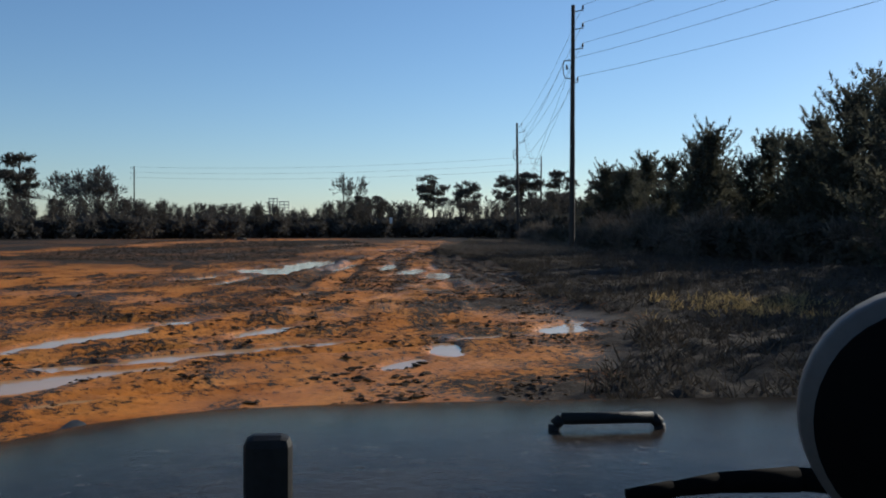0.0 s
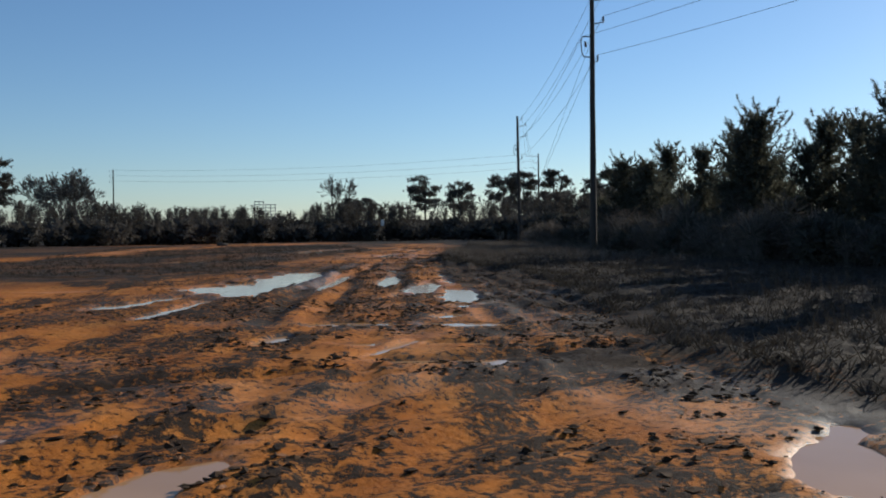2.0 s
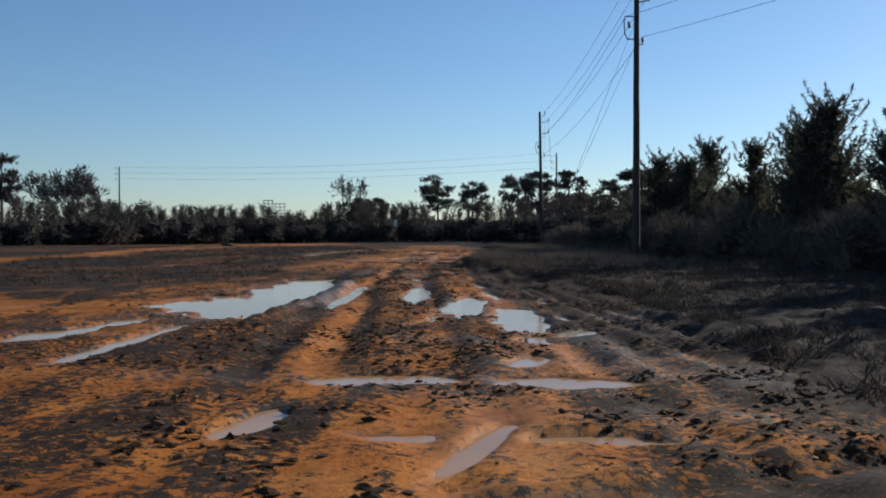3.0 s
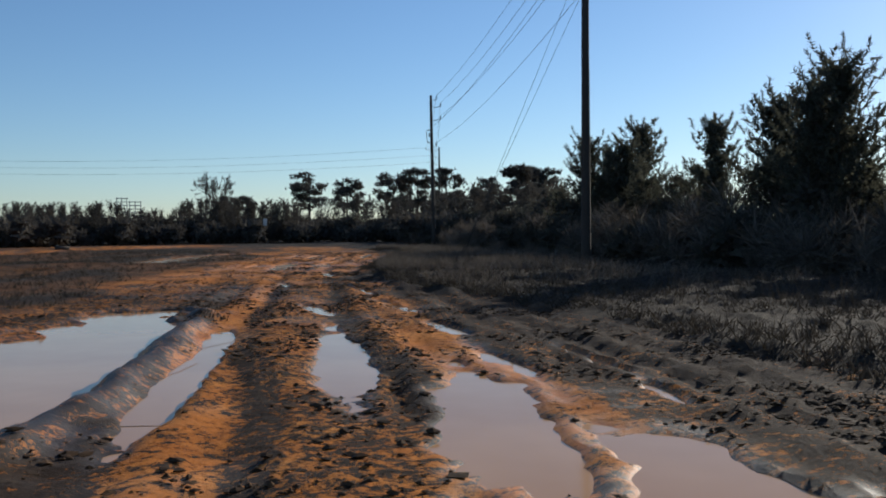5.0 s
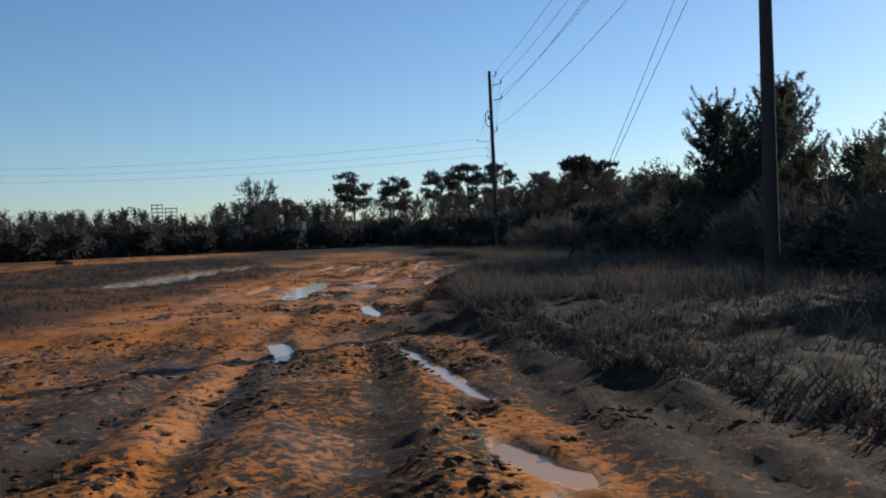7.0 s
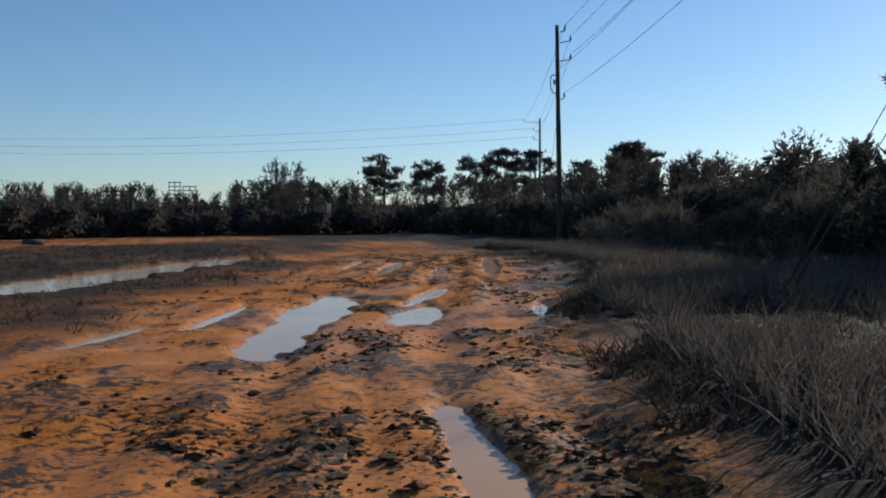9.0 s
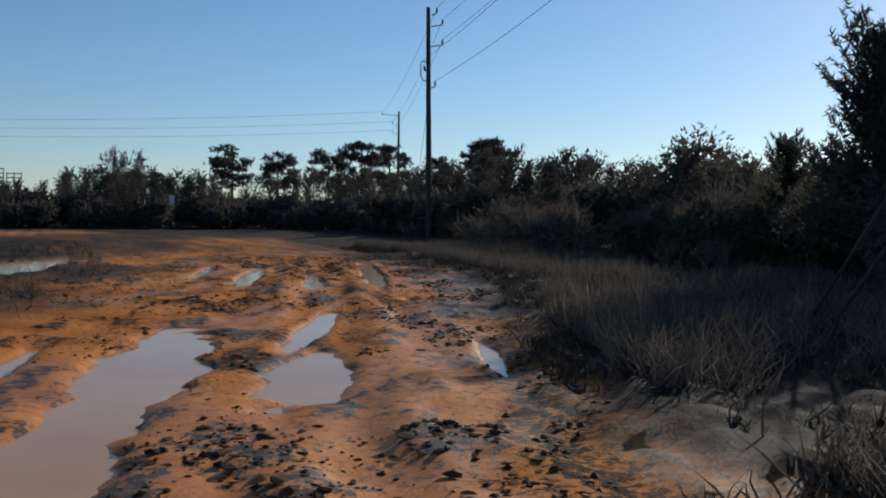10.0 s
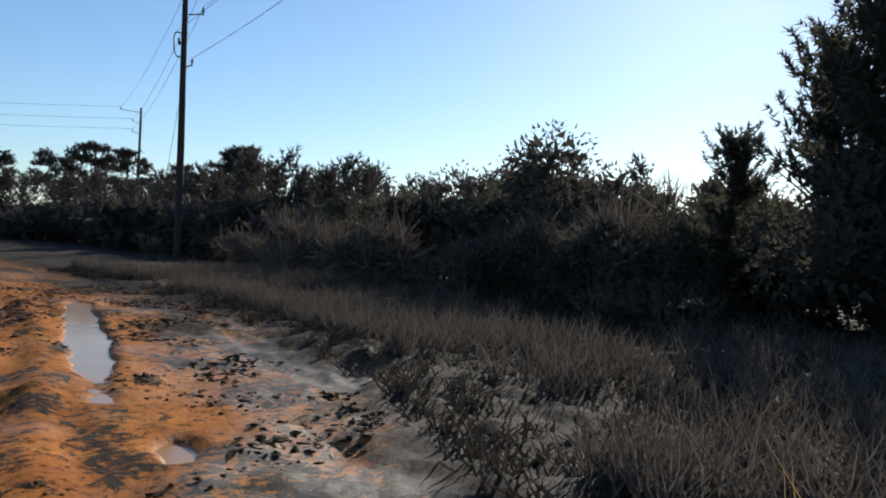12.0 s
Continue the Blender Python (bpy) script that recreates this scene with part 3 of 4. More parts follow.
# ---------------------------------------------------------------- trees
def pine_parts(seed, h, spread, tuft_n, tuft_len, tuft_w, whorl=0.33, bare=0.08, twig=0.42, brush=4, gap=0.13, inner=0, close=0.38, fall=0.75):
    g = np.random.default_rng(seed)
    zs = np.linspace(0, h, 9)
    wob = np.cumsum(g.normal(0, 0.012 * h, (9, 2)), 0) * [[0.6, 0.6]]
    spine = np.column_stack([wob - wob[0], zs])
    rad = np.interp(zs, (0, h), (0.018 * h, 0.004 * h))
    wood = [sticks(spine[:-1], spine[1:], rad[:-1], rad[1:], 6)]
    cs, ds, heart = [], [], []

    def on_spine(z):
        return np.array([np.interp(z, zs, spine[:, 0]), np.interp(z, zs, spine[:, 1]), z])

    z = bare * h
    while z < h * 0.97:
        f = z / h
        for k in range(g.integers(4, 7)):
            az = g.uniform(0, 2 * np.pi)
            ln = (spread * (1 - f) ** fall * (0.55 + 0.75 * g.random()) + 0.16) * min(1, 0.55 + 2.2 * f)
            rise = np.interp(f, (0, 0.5, 1), (0.15, 0.5, 1.2)) + g.normal(0, 0.12)
            out = np.array([math.cos(az), math.sin(az), 0])
            a = on_spine(z)
            m = a + out * ln * 0.55 + np.array([0, 0, rise * ln * 0.35])
            b = a + out * ln * 0.95 + np.array([0, 0, rise * ln * 0.95])
            r = 0.006 + 0.012 * ln
            wood.append(sticks([a, m], [m, b], [r, r * 0.7], [r * 0.7, r * 0.3], 3))
            # upswept twigs, each a brush of needles
            for q in np.linspace(0.3, 1.0, max(2, int(ln / gap))):
                p = a * (1 - q) ** 2 + 2 * m * q * (1 - q) + b * q * q
                side = unit(np.cross(out, [0, 0, 1.0])) * g.normal(0, 0.6)
                d = unit(0.55 * out + side + np.array([0, 0, 0.55 + 0.6 * rise]) + g.normal(0, 0.18, 3))
                tl = twig * g.uniform(0.6, 1.2)
                if gap < 0.25:
                    wood.append(sticks([p], [p + d * tl], [0.008], [0.004], 3)[::2])
                for f2 in np.linspace(0.2, 1.0, brush):
                    cs.append(p + d * tl * f2)
                    ds.append(d)
            for q in g.uniform(0.0, 0.8, inner):
                heart.append(a * (1 - q) + b * q + g.normal(0, 0.1, 3))
        z += whorl * g.uniform(0.75, 1.2) * (1 - 0.45 * f)
    for f2 in (0.0, 0.12, 0.24, 0.36):
        cs.append(spine[-1] - [0, 0, f2]), ds.append(np.array([0, 0, 1.0]))
    needles = blades(np.array(cs), np.array(ds), tuft_n, tuft_len, tuft_w, close, g)
    if inner:
        heart = np.array(heart)
        needles = np.concatenate([needles, blades(heart, unit(g.normal(size=heart.shape) + [0, 0, 0.5]), 1, 0.34, 0.13, 0.3, g)])
    return np.concatenate(wood), needles


def young_pine(seed, h, spread, dense=True):
    wood, needles = pine_parts(seed, h, spread, *((6, 0.2, 0.046, 0.36, 0.05, 0.46, 5, 0.28, 16, 0.42, 0.5) if dense else (5, 0.24, 0.056, 0.5, 0.05, 0.5, 4, 0.42, 14, 0.42, 0.5)))
    ob = new("young_pine")
    soup("trunk", wood, M_BARK, ob)
    soup("crown", needles, M_NEEDLE, ob)
    return tagged(ob, "young pine with dark bushy needles and upright tips", "pine tree", "pines along the verge")


PINES = [young_pine(101 + k, 6.0, s) for k, s in enumerate((1.6, 2.0, 1.45, 1.85, 2.2))]
PINES += [young_pine(121 + k, 6.0, s, False) for k, s in enumerate((2.3, 2.6, 2.0))]
used = set()


def put_pine(x, y, h, kind, turn):
    """The first of a kind is moved, later ones are copies."""
    m = Matrix.Translation((x, y, height(x, y)[0] - 0.05)) @ pose(0, 0, 0, 0, 0, turn) @ Matrix.Scale(h / 6.5, 4)
    if kind in used:
        ob = copy_thing(PINES[kind], Matrix())
    else:
        ob = PINES[kind]
        used.add(kind)
    ob.matrix_world = m
    return ob


# the ones that stand out against the sky
put_pine(24.0, 48.7, 7.20, 1, 0)
put_pine(27.0, 47.7, 6.92, 2, 40)
put_pine(25.9, 58.7, 6.39, 2, 200)
put_pine(29.1, 70.2, 7.39, 0, 90)
put_pine(26.0, 66.9, 6.10, 3, 300)
put_pine(25.3, 69.4, 6.39, 1, 10)
put_pine(24.5, 71.9, 3.63, 2, 140)
put_pine(27.9, 71.7, 6.14, 2, 250)
put_pine(25.6, 38.0, 7.80, 1, 170)
put_pine(26.2, 41.9, 6.99, 3, 20)
put_pine(26.7, 44.9, 6.36, 0, 330)
put_pine(24.7, 34.2, 7.55, 4, 280)
put_pine(26.5, 55.0, 6.8, 4, 110)
put_pine(24.5, 50.4, 6.55, 3, 215)
# lower ones that close the gaps between them
put_pine(25.1, 46.1, 5.16, 1, 60)
put_pine(25.9, 51.0, 5.00, 4, 120)
put_pine(24.7, 39.8, 5.18, 4, 200)
put_pine(27.5, 54.6, 5.28, 1, 310)
put_pine(24.3, 36.2, 5.27, 3, 75)
# a filler row; its near end is out of view, added to shade the verge
gp = np.random.default_rng(21)
for k in range(60):
    y = 17 + 1.45 * k + gp.uniform(-0.7, 0.7)
    x = np.interp(y, (15, 40, 62, 75, 105), (23.0, 25.5, 26.5, 27.5, 32.0)) + gp.uniform(-1.0, 4.5)
    top = np.interp(y, (17, 36, 41, 55, 62, 66.5, 68, 69.5, 71.5, 105), (6.6, 6.2, 4.0, 4.1, 4.3, 4.5, 5.4, 5.8, 2.9, 3.3))
    put_pine(x, y, top * gp.uniform(0.86, 1.04), 5 + int(gp.integers(0, 3)), gp.uniform(0, 360))
# taller ones beside the start of the track, unseen, added to shade the near verge
for k in range(9):
    put_pine(20.5 + gp.uniform(-1.5, 3.0), 8 + 2.4 * k + gp.uniform(-0.7, 0.7), gp.uniform(5.5, 7.2), 5 + k % 3, gp.uniform(0, 360))


def bush(seed, w, h, count, leaf):
    """An evergreen shrub: stems and small leaves on a lumpy crown."""
    g = np.random.default_rng(seed)
    lumps = np.column_stack([g.normal(0, 0.45, (14, 2)) * w * 0.5, g.uniform(0.3, 0.85, 14) * h])
    size = g.uniform(0.22, 0.42, 14) * min(w, h) * 0.75
    lumps[:, 2] *= 1 - 0.35 * np.clip(np.hypot(lumps[:, 0], lumps[:, 1]) / (w * 0.5), 0, 1)
    wood = sticks(np.zeros((14, 3)) + g.normal(0, 0.06, (14, 3)) * [1, 1, 0], lumps, 0.03, 0.008, 3)
    pick = g.integers(0, 14, count)
    way = unit(g.normal(size=(count, 3)) + [0, 0, 0.3])
    c = lumps[pick] + way * (size[pick] * g.uniform(0.55, 1.08, count))[:, None]
    heart = g.random(count) < 0.3
    c[heart] = lumps[pick[heart]] + way[heart] * (size[pick[heart]] * g.uniform(0.1, 0.75, heart.sum()))[:, None]
    c[:, 2] = np.abs(c[:, 2])
    big = np.where(heart, 2.6, 1.0)[:, None] * leaf
    side = unit(np.cross(way, g.normal(size=way.shape))) * big * 0.35
    tip = c + unit(way + g.normal(0, 0.6, way.shape)) * big * g.uniform(0.7, 1.3, (count, 1))
    return wood, np.stack([c - side, c + side, tip], 1)


def evergreen_bush(seed, w, h, count=3400, leaf=0.13):
    wood, leaves = bush(seed, w, h, count, leaf)
    ob = new("evergreen_bush")
    soup("stem", wood, M_BARK, ob)
    soup("crown", leaves, M_LEAF, ob)
    return tagged(ob, "dense dark evergreen bush among the pines", "bush", "bushes along the verge")


def twigs(seed, h, stems, levels, spread, thick, least=0.0):
    """Forking bare wood."""
    g = np.random.default_rng(seed)
    a, b, ra, rb = [], [], [], []

    def grow(p, d, ln, r, level):
        bend = unit(d + g.normal(0, 0.16, 3))
        q = p + bend * ln
        a.append(p), b.append(q), ra.append(r), rb.append(r * 0.68)
        if level:
            for _ in range(2 + (g.random() < 0.55)):
                grow(q, unit(bend + g.normal(0, spread, 3) + [0, 0, 0.18]), ln * g.uniform(0.62, 0.88), r * 0.62, level - 1)

    for _ in range(stems):
        lean = 0.32 if stems > 1 else 0.05
        grow(np.append(g.normal(0, 0.06 * (stems > 1), 2), 0), unit(np.array([0, 0, 1.0]) + g.normal(0, lean, 3) * [1, 1, 0.2]), h * g.uniform(0.24, 0.34), thick, levels)
    return sticks(np.array(a), np.array(b), np.maximum(ra, least), np.maximum(rb, least * 0.7), 3)


def bare_shrub(seed, h):
    ob = soup("bare_shrub", twigs(seed, h, 10, 3, 0.42, 0.008), M_TWIG)
    return tagged(ob, "leafless grey shrub with thin twigs on the verge", "shrub", "bare shrubs on the verge")


def dry_shrub(seed, w, h, count):
    """A leafless thicket: stems and a haze of fine upright twig ends."""
    wood, ends = bush(seed, w, h, count, 0.3)
    root, tip = ends[:, :2].mean(1), ends[:, 2]
    tip = root + unit(tip - root + np.array([0, 0, 0.22])) * np.linalg.norm(tip - root, axis=1)[:, None]
    side = (ends[:, 1] - ends[:, 0]) * 0.05
    ob = new("dry_shrub")
    soup("stem", wood, M_TWIG, ob)
    soup("crown", np.stack([root - side, root + side, tip], 1), M_BRUSH, ob)
    return tagged(ob, "feathery grey-brown leafless shrub at the edge of the woods", "shrub", "dry shrubs along the verge")


DRY = [dry_shrub(221, 2.4, 1.8, 2300), dry_shrub(222, 3.0, 2.3, 2800), dry_shrub(223, 2.0, 1.4, 1800)]
BUSHES = [evergreen_bush(201, 2.6, 2.0, 2300, 0.16), evergreen_bush(202, 3.4, 2.6, 2900, 0.17), evergreen_bush(203, 2.2, 1.6, 1900, 0.15), evergreen_bush(204, 5.0, 4.2, 6000, 0.14)]
SHRUBS = [bare_shrub(301, 1.5), bare_shrub(302, 1.9), bare_shrub(303, 1.2)]
seen_first = set()


def put(kinds, tag, k, x, y, size, turn):
    first = (tag, k) not in seen_first
    seen_first.add((tag, k))
    ob = kinds[k] if first else copy_thing(kinds[k], Matrix())
    ob.matrix_world = Matrix.Translation((x, y, height(x, y)[0] - 0.04)) @ pose(0, 0, 0, 0, 0, turn) @ Matrix.Scale(size, 4)


# the broad domed tree and its neighbours
put(BUSHES, "b", 3, 29.5, 80.3, 1.14, 20)
put(BUSHES, "b", 3, 33.7, 85.7, 1.03, 120)
put(BUSHES, "b", 3, 28.1, 84.8, 0.92, 220)
gb = np.random.default_rng(23)
for k in range(16):
    put(BUSHES, "b", 3, gb.uniform(24.0, 27.5), 62 + 1.28 * k + gb.uniform(-0.5, 0.5), gb.uniform(0.62, 0.85) * (0.66 if k >= 7 else 1), gb.uniform(0, 360))
for k in range(108):
    y = gb.uniform(16, 104)
    edge = np.interp(y, (17, 32, 48, 63, 72, 83, 109), (19.0, 19.2, 19.9, 21.6, 22.2, 23.4, 28.0))
    x = edge + 9 * gb.random() ** 1.6
    dry = gb.random() < 0.35 + 0.4 * (y > 40) - 0.05 * (x - edge)
    put(DRY if dry else BUSHES, "d" if dry else "b", int(gb.integers(0, 3)), x, y, gb.uniform(0.6, 1.25), gb.uniform(0, 360))
for k in range(52):
    y = gb.uniform(14, 100)
    edge = np.interp(y, (15, 32, 49, 59, 64, 72, 83, 110), (15.8, 16.8, 17.3, 18.0, 18.1, 19.7, 21.4, 25.2))
    x = edge + 5 * gb.random() ** 1.2
    put(SHRUBS, "s", int(gb.integers(0, 3)), x, y, gb.uniform(0.5, 0.8) + 0.45 * min(1, (x - edge) / 4), gb.uniform(0, 360))


# ---------------------------------------------------------------- far woods
def far_woods():
    g = np.random.default_rng(31)
    base = [pine_parts(401 + k, 5.0, s, 3, 0.36, 0.085, 0.6, 0.04, 0.5, 2, 0.5, 3, 0.3) for k, s in enumerate((0.75, 0.95, 0.6, 1.05))]
    ex = (-62, -42, -27, -11, 8, 25, 35, 34, 30)
    ey = (90, 101, 116, 133, 146, 148, 132, 116, 100)
    at = np.concatenate([[0], np.cumsum(np.hypot(np.diff(ex), np.diff(ey)))])
    wood, leaf = [], []
    for k in range(430):
        s = at[-1] * g.random()
        i = min(np.searchsorted(at, s), len(at) - 1)
        d = np.array([ex[i] - ex[i - 1], ey[i] - ey[i - 1]])
        back = np.array([-d[1], d[0]]) / np.linalg.norm(d)
        deep = 24 * g.random() ** 1.5
        x, y = np.interp(s, at, ex) + back[0] * deep, np.interp(s, at, ey) + back[1] * deep
        w, n = base[g.integers(0, 4)]
        size = g.uniform(0.7, 1.1) * (1 + deep * 0.006) * np.interp(x, (-20, -8, 3, 12), (0.92, 0.88, 0.92, 1.04))
        t = g.uniform(0, 2 * np.pi)
        m = np.array([[math.cos(t), -math.sin(t), 0], [math.sin(t), math.cos(t), 0], [0, 0, 1]]) * size
        off = np.array([x, y, -0.05])
        wood.append(w[:96:2] @ m.T + off), leaf.append(n @ m.T + off)
    # the taller woods behind
    for k in range(110):
        x, y = g.uniform(-60, 115), g.uniform(175, 235)
        w, n = base[g.integers(0, 4)]
        size, n = g.uniform(1.0, 1.3) * (0.85 if abs(x) < 9 else 1.0), n[::2]
        wood.append(w[:96] * size + [x, y, -0.05]), leaf.append(n * size + [x, y, -0.05])
    # a close thicket beyond the end of the track
    thick = [bush(461 + k, 3.6, 4.0, 620, 0.28) for k in range(3)]
    for k in range(240):
        s = at[-1] * g.uniform(0.34, 1.0)
        x, y = np.interp(s, at, ex) + g.normal(0, 2.5) + 1.5, np.interp(s, at, ey) + 4 + abs(g.normal(0, 4))
        leaf.append(thick[k % 3][1] * g.uniform(0.7, 1.0) + [x, y, 0])
    # undergrowth along the front of the woods
    low = [bush(451 + k, 3.0, 2.6, 480, 0.27) for k in range(3)]
    for k in range(230):
        s = at[-1] * g.random()
        x, y = np.interp(s, at, ex) + g.normal(0, 2), np.interp(s, at, ey) + g.normal(0, 2)
        w, n = low[k % 3]
        size = g.uniform(0.6, 1.3)
        leaf.append(n * size + [x, y, 0])
    ob = new("far_woods")
    tagged(ob, "dark wall of young pines and scrub beyond the field", "woods", kind="stuff")
    soup("trunks", np.concatenate(wood), M_BARK, ob)
    soup("crowns", np.concatenate(leaf), M_FARNEEDLE, ob)


far_woods()


def tall_pine(seed, h, x, y, label="tall pine with a bare trunk and a flat dark crown"):
    g = np.random.default_rng(seed)
    wood = [sticks([[0, 0, 0]], [[0, 0, h * 0.96]], 0.022 * h, 0.008 * h, 6)]
    cs, ds = [], []
    for k in range(27):
        z = h * g.uniform(0.45, 0.97)
        az, ln = g.uniform(0, 2 * np.pi), h * g.uniform(0.12, 0.27) * np.interp(z / h, (0.45, 0.7, 0.85, 1), (0.55, 1.0, 0.95, 0.5))
        b = np.array([math.cos(az) * ln, math.sin(az) * ln, z + 0.3 * ln])
        wood.append(sticks([[0, 0, z]], [b], 0.07, 0.03, 3))
        for _ in range(34):
            cs.append(b + g.normal(0, 0.045 * h, 3) * [1, 1, 0.5])
            ds.append(unit(g.normal(0, 0.6, 3) + [0, 0, 0.7]))
    ob = new("tall_pine")
    soup("trunk", np.concatenate(wood), M_BARK, ob)
    soup("crown", blades(np.array(cs), np.array(ds), 8, 0.05 * h, 0.013 * h, 0.5, g), M_FARNEEDLE, ob)
    ob.location = (x, y, 0)
    return tagged(ob, label, "pine tree", "tall pines on the skyline")


tall_pine(501, 15.3, 40.9, 246.6)
tall_pine(502, 12.6, 44.8, 221.9)
tall_pine(503, 16.9, 69.2, 274.0)
tall_pine(504, 18.9, 103.1, 258.3)
tall_pine(505, 18.2, 109.6, 261.5)
tall_pine(506, 17.7, 81.6, 264.1)
tall_pine(507, 14.9, 90.2, 254.1)
tall_pine(508, 11.2, 25.3, 279.7)
tall_pine(509, 11.6, 31.3, 296.2)
tall_pine(510, 20.0, -67.8, 260.0)
tall_pine(511, 14.5, 58.9, 215.3)
tall_pine(512, 12.5, 65.9, 175.9)


def bare_tree(seed, h, x, y, levels=6, spread=0.33, stems=1, label="tall leafless tree against the sky"):
    ob = soup("bare_tree", twigs(seed, h, stems, levels, spread, 0.016 * h, 0.0042 * h), M_TWIG)
    ob.location = (x, y, -0.05)
    return tagged(ob, label, "tree", "bare trees on the skyline")


bare_tree(601, 23.4, 22.4, 377.8)
bare_tree(602, 21.3, 27.9, 380.1)
bare_tree(613, 10.6, -32.8, 176.5, 7, 0.4, 6, "broad leafless tree with a round twiggy crown")
bare_tree(604, 10.2, 35.0, 215.0)
bare_tree(605, 9.9, 51.4, 220.8)
bare_tree(606, 11.2, 74.9, 203.6)
bare_tree(607, 10.0, 59.0, 226.1)


# ---------------------------------------------------------------- power line
def bracket(parent, z, reach, way):
    """A stand-off arm with its upright insulator."""
    w = Vector((way[0], way[1], 0)).normalized()
    foot, end = Vector((0, 0, z - 0.12)), Vector((0, 0, z)) + w * reach
    bm = bmesh.new()
    cylinder(bm, foot, end, 0.035, 0.028, 8)
    cylinder(bm, end - Vector((0, 0, 0.06)), end + Vector((0, 0, 0.05)), 0.03, 0.03, 8)
    arm = part("bracket", bm, M_STEEL, parent)
    bm = bmesh.new()
    for k in range(4):
        c = end + Vector((0, 0, 0.07 + 0.06 * k))
        cylinder(bm, c, c + Vector((0, 0, 0.045)), 0.075 - 0.008 * k, 0.045, 12)
    part("insulator", bm, M_PORCELAIN, arm, "dark porcelain insulator")
    return end + Vector((0, 0, 0.32))


def utility_pole(x, y, h, arms, lower=None, lean=(0, 0), r=0.19):
    ob = new("utility_pole")
    ob.location = (x, y, height(x, y)[0])
    bm = bmesh.new()
    cylinder(bm, (0, 0, -0.4), (lean[0], lean[1], h), r, r * 0.6, 16)
    bmesh.ops.subdivide_edges(bm, edges=[e for e in bm.edges if abs(e.verts[0].co.z - e.verts[1].co.z) > 1], cuts=14)
    for v in bm.verts:
        v.co += 0.012 * noise.noise_vector(v.co * 1.3)
    part("shaft", bm, M_POLE, ob)
    ends = [ob.location + bracket(ob, z, reach, way) for z, reach, way in arms]
    if lower:
        z, way = lower
        w = Vector((way[0], way[1], 0)).normalized()
        bm = bmesh.new()
        pts = [Vector((0, 0, z + 1.1)), Vector((0, 0, z + 1.1)) + w * 0.55, Vector((0, 0, z + 0.85)) + w * 0.62, Vector((0, 0, z + 0.25)) + w * 0.58, Vector((0, 0, z)) + w * 0.45, Vector((0, 0, z))]
        for a, b in zip(pts, pts[1:]):
            cylinder(bm, a, b, 0.03, 0.03, 8)
        part("jumper_cable", bm, M_WIRE, ob, "looped black jumper cable")
        bm = bmesh.new()
        cylinder(bm, pts[1] + w * -0.2 - Vector((0, 0, 0.55)), pts[1] + w * -0.15 - Vector((0, 0, 0.25)), 0.07, 0.05, 10)
        part("arrester", bm, M_PORCELAIN, ob)
        ends.append(ob.location + pts[1])
    return tagged(ob, "tall weathered wooden utility pole with stand-off insulators", "utility pole", "poles of the power line"), ends


R1, R2, L3 = (0.98, -0.12), (0.98, -0.19), (-0.96, 0.3)
_, e0 = utility_pole(27.7, 3.8, 15.2, [(14.9, 0.62, R1), (13.8, 0.62, R1), (12.55, 0.62, R1), (10.45, 0.3, R1)], (10.65, (-1, 0)))
_, e1 = utility_pole(17.95, 55.4, 15.2, [(14.9, 0.62, R1), (13.8, 0.62, R1), (12.55, 0.62, R1), (10.45, 0.3, R1)], (10.65, (-1, 0.1)))
_, e2 = utility_pole(26.88, 102.7, 13.4, [(13.1, 0.3, R2), (12.45, 0.65, R2), (11.3, 0.65, R2), (8.9, 0.25, R2)], (9.2, (-1, 0.2)), (-0.22, 0))
_, e3 = utility_pole(46.8, 162.6, 14.7, [(14.3, 2.1, L3), (13.1, 0.8, L3), (12.0, 0.8, L3)])
_, e4 = utility_pole(-30.6, 205.0, 14.6, [(14.2, 0.8, L3), (13.1, 0.8, L3), (12.0, 0.8, L3)])


def wire(a, b, sag, r=0.011, name="conductor", label="thin dark overhead conductor"):
    pts = [Vector(a).lerp(Vector(b), k / 24) - Vector((0, 0, 4 * sag * (k / 24) * (1 - k / 24))) for k in range(25)]
    ob = soup(name, sticks(np.array(pts[:-1]), np.array(pts[1:]), r, r, 5), M_WIRE)
    return tagged(ob, label, "power line", "wires of the power line")


for a, b, sag in ((e0, e1, 0.7), (e1, e2, 0.7), (e2, e3, 0.8)):
    for p, q in zip(a, b):
        wire(p, q, sag)
for p, q in zip(e3, e4):
    wire(p, q, 1.0, 0.014)
for at, up in (((14.6, 60.6), 10.4), ((15.0, 61.3), 11.6)):
    foot = Vector((*at, height(*at)[0] - 0.05))
    top = Vector((17.9, 55.5, up))
    guy = wire(top, foot, 0.0, 0.008, "guy_wire", "steel guy wire with a guard that braces the utility pole")
    bm = bmesh.new()
    cylinder(bm, foot, foot.lerp(top, 2.2 / (top - foot).length), 0.022, 0.018, 8)
    part("guard", bm, M_POLE, guy, "dark plastic guard")
wire((26.8, 102.7, 8.6), (25.0, 101.0, height(25.0, 101.0)[0] - 0.05), 0.0, 0.012, "guy_wire", "steel guy wire that braces the utility pole")


# ---------------------------------------------------------------- small things
def sign_post(x, y):
    ob = new("sign_post")
    ob.location = (x, y, 0)
    bm = bmesh.new()
    cylinder(bm, (0, 0, -0.2), (0, 0, 3.0), 0.04, 0.04, 8)
    part("post", bm, M_POLE, ob)
    bm = bmesh.new()
    box(bm, Matrix.Translation((0, -0.08, 2.7)), 0.45, 0.06, 0.9, 0.015)
    part("panel", bm, M_WHITE, ob)
    tagged(ob, "small pale panel on a post at the edge of the woods", "sign")


sign_post(16.8, 141.5)


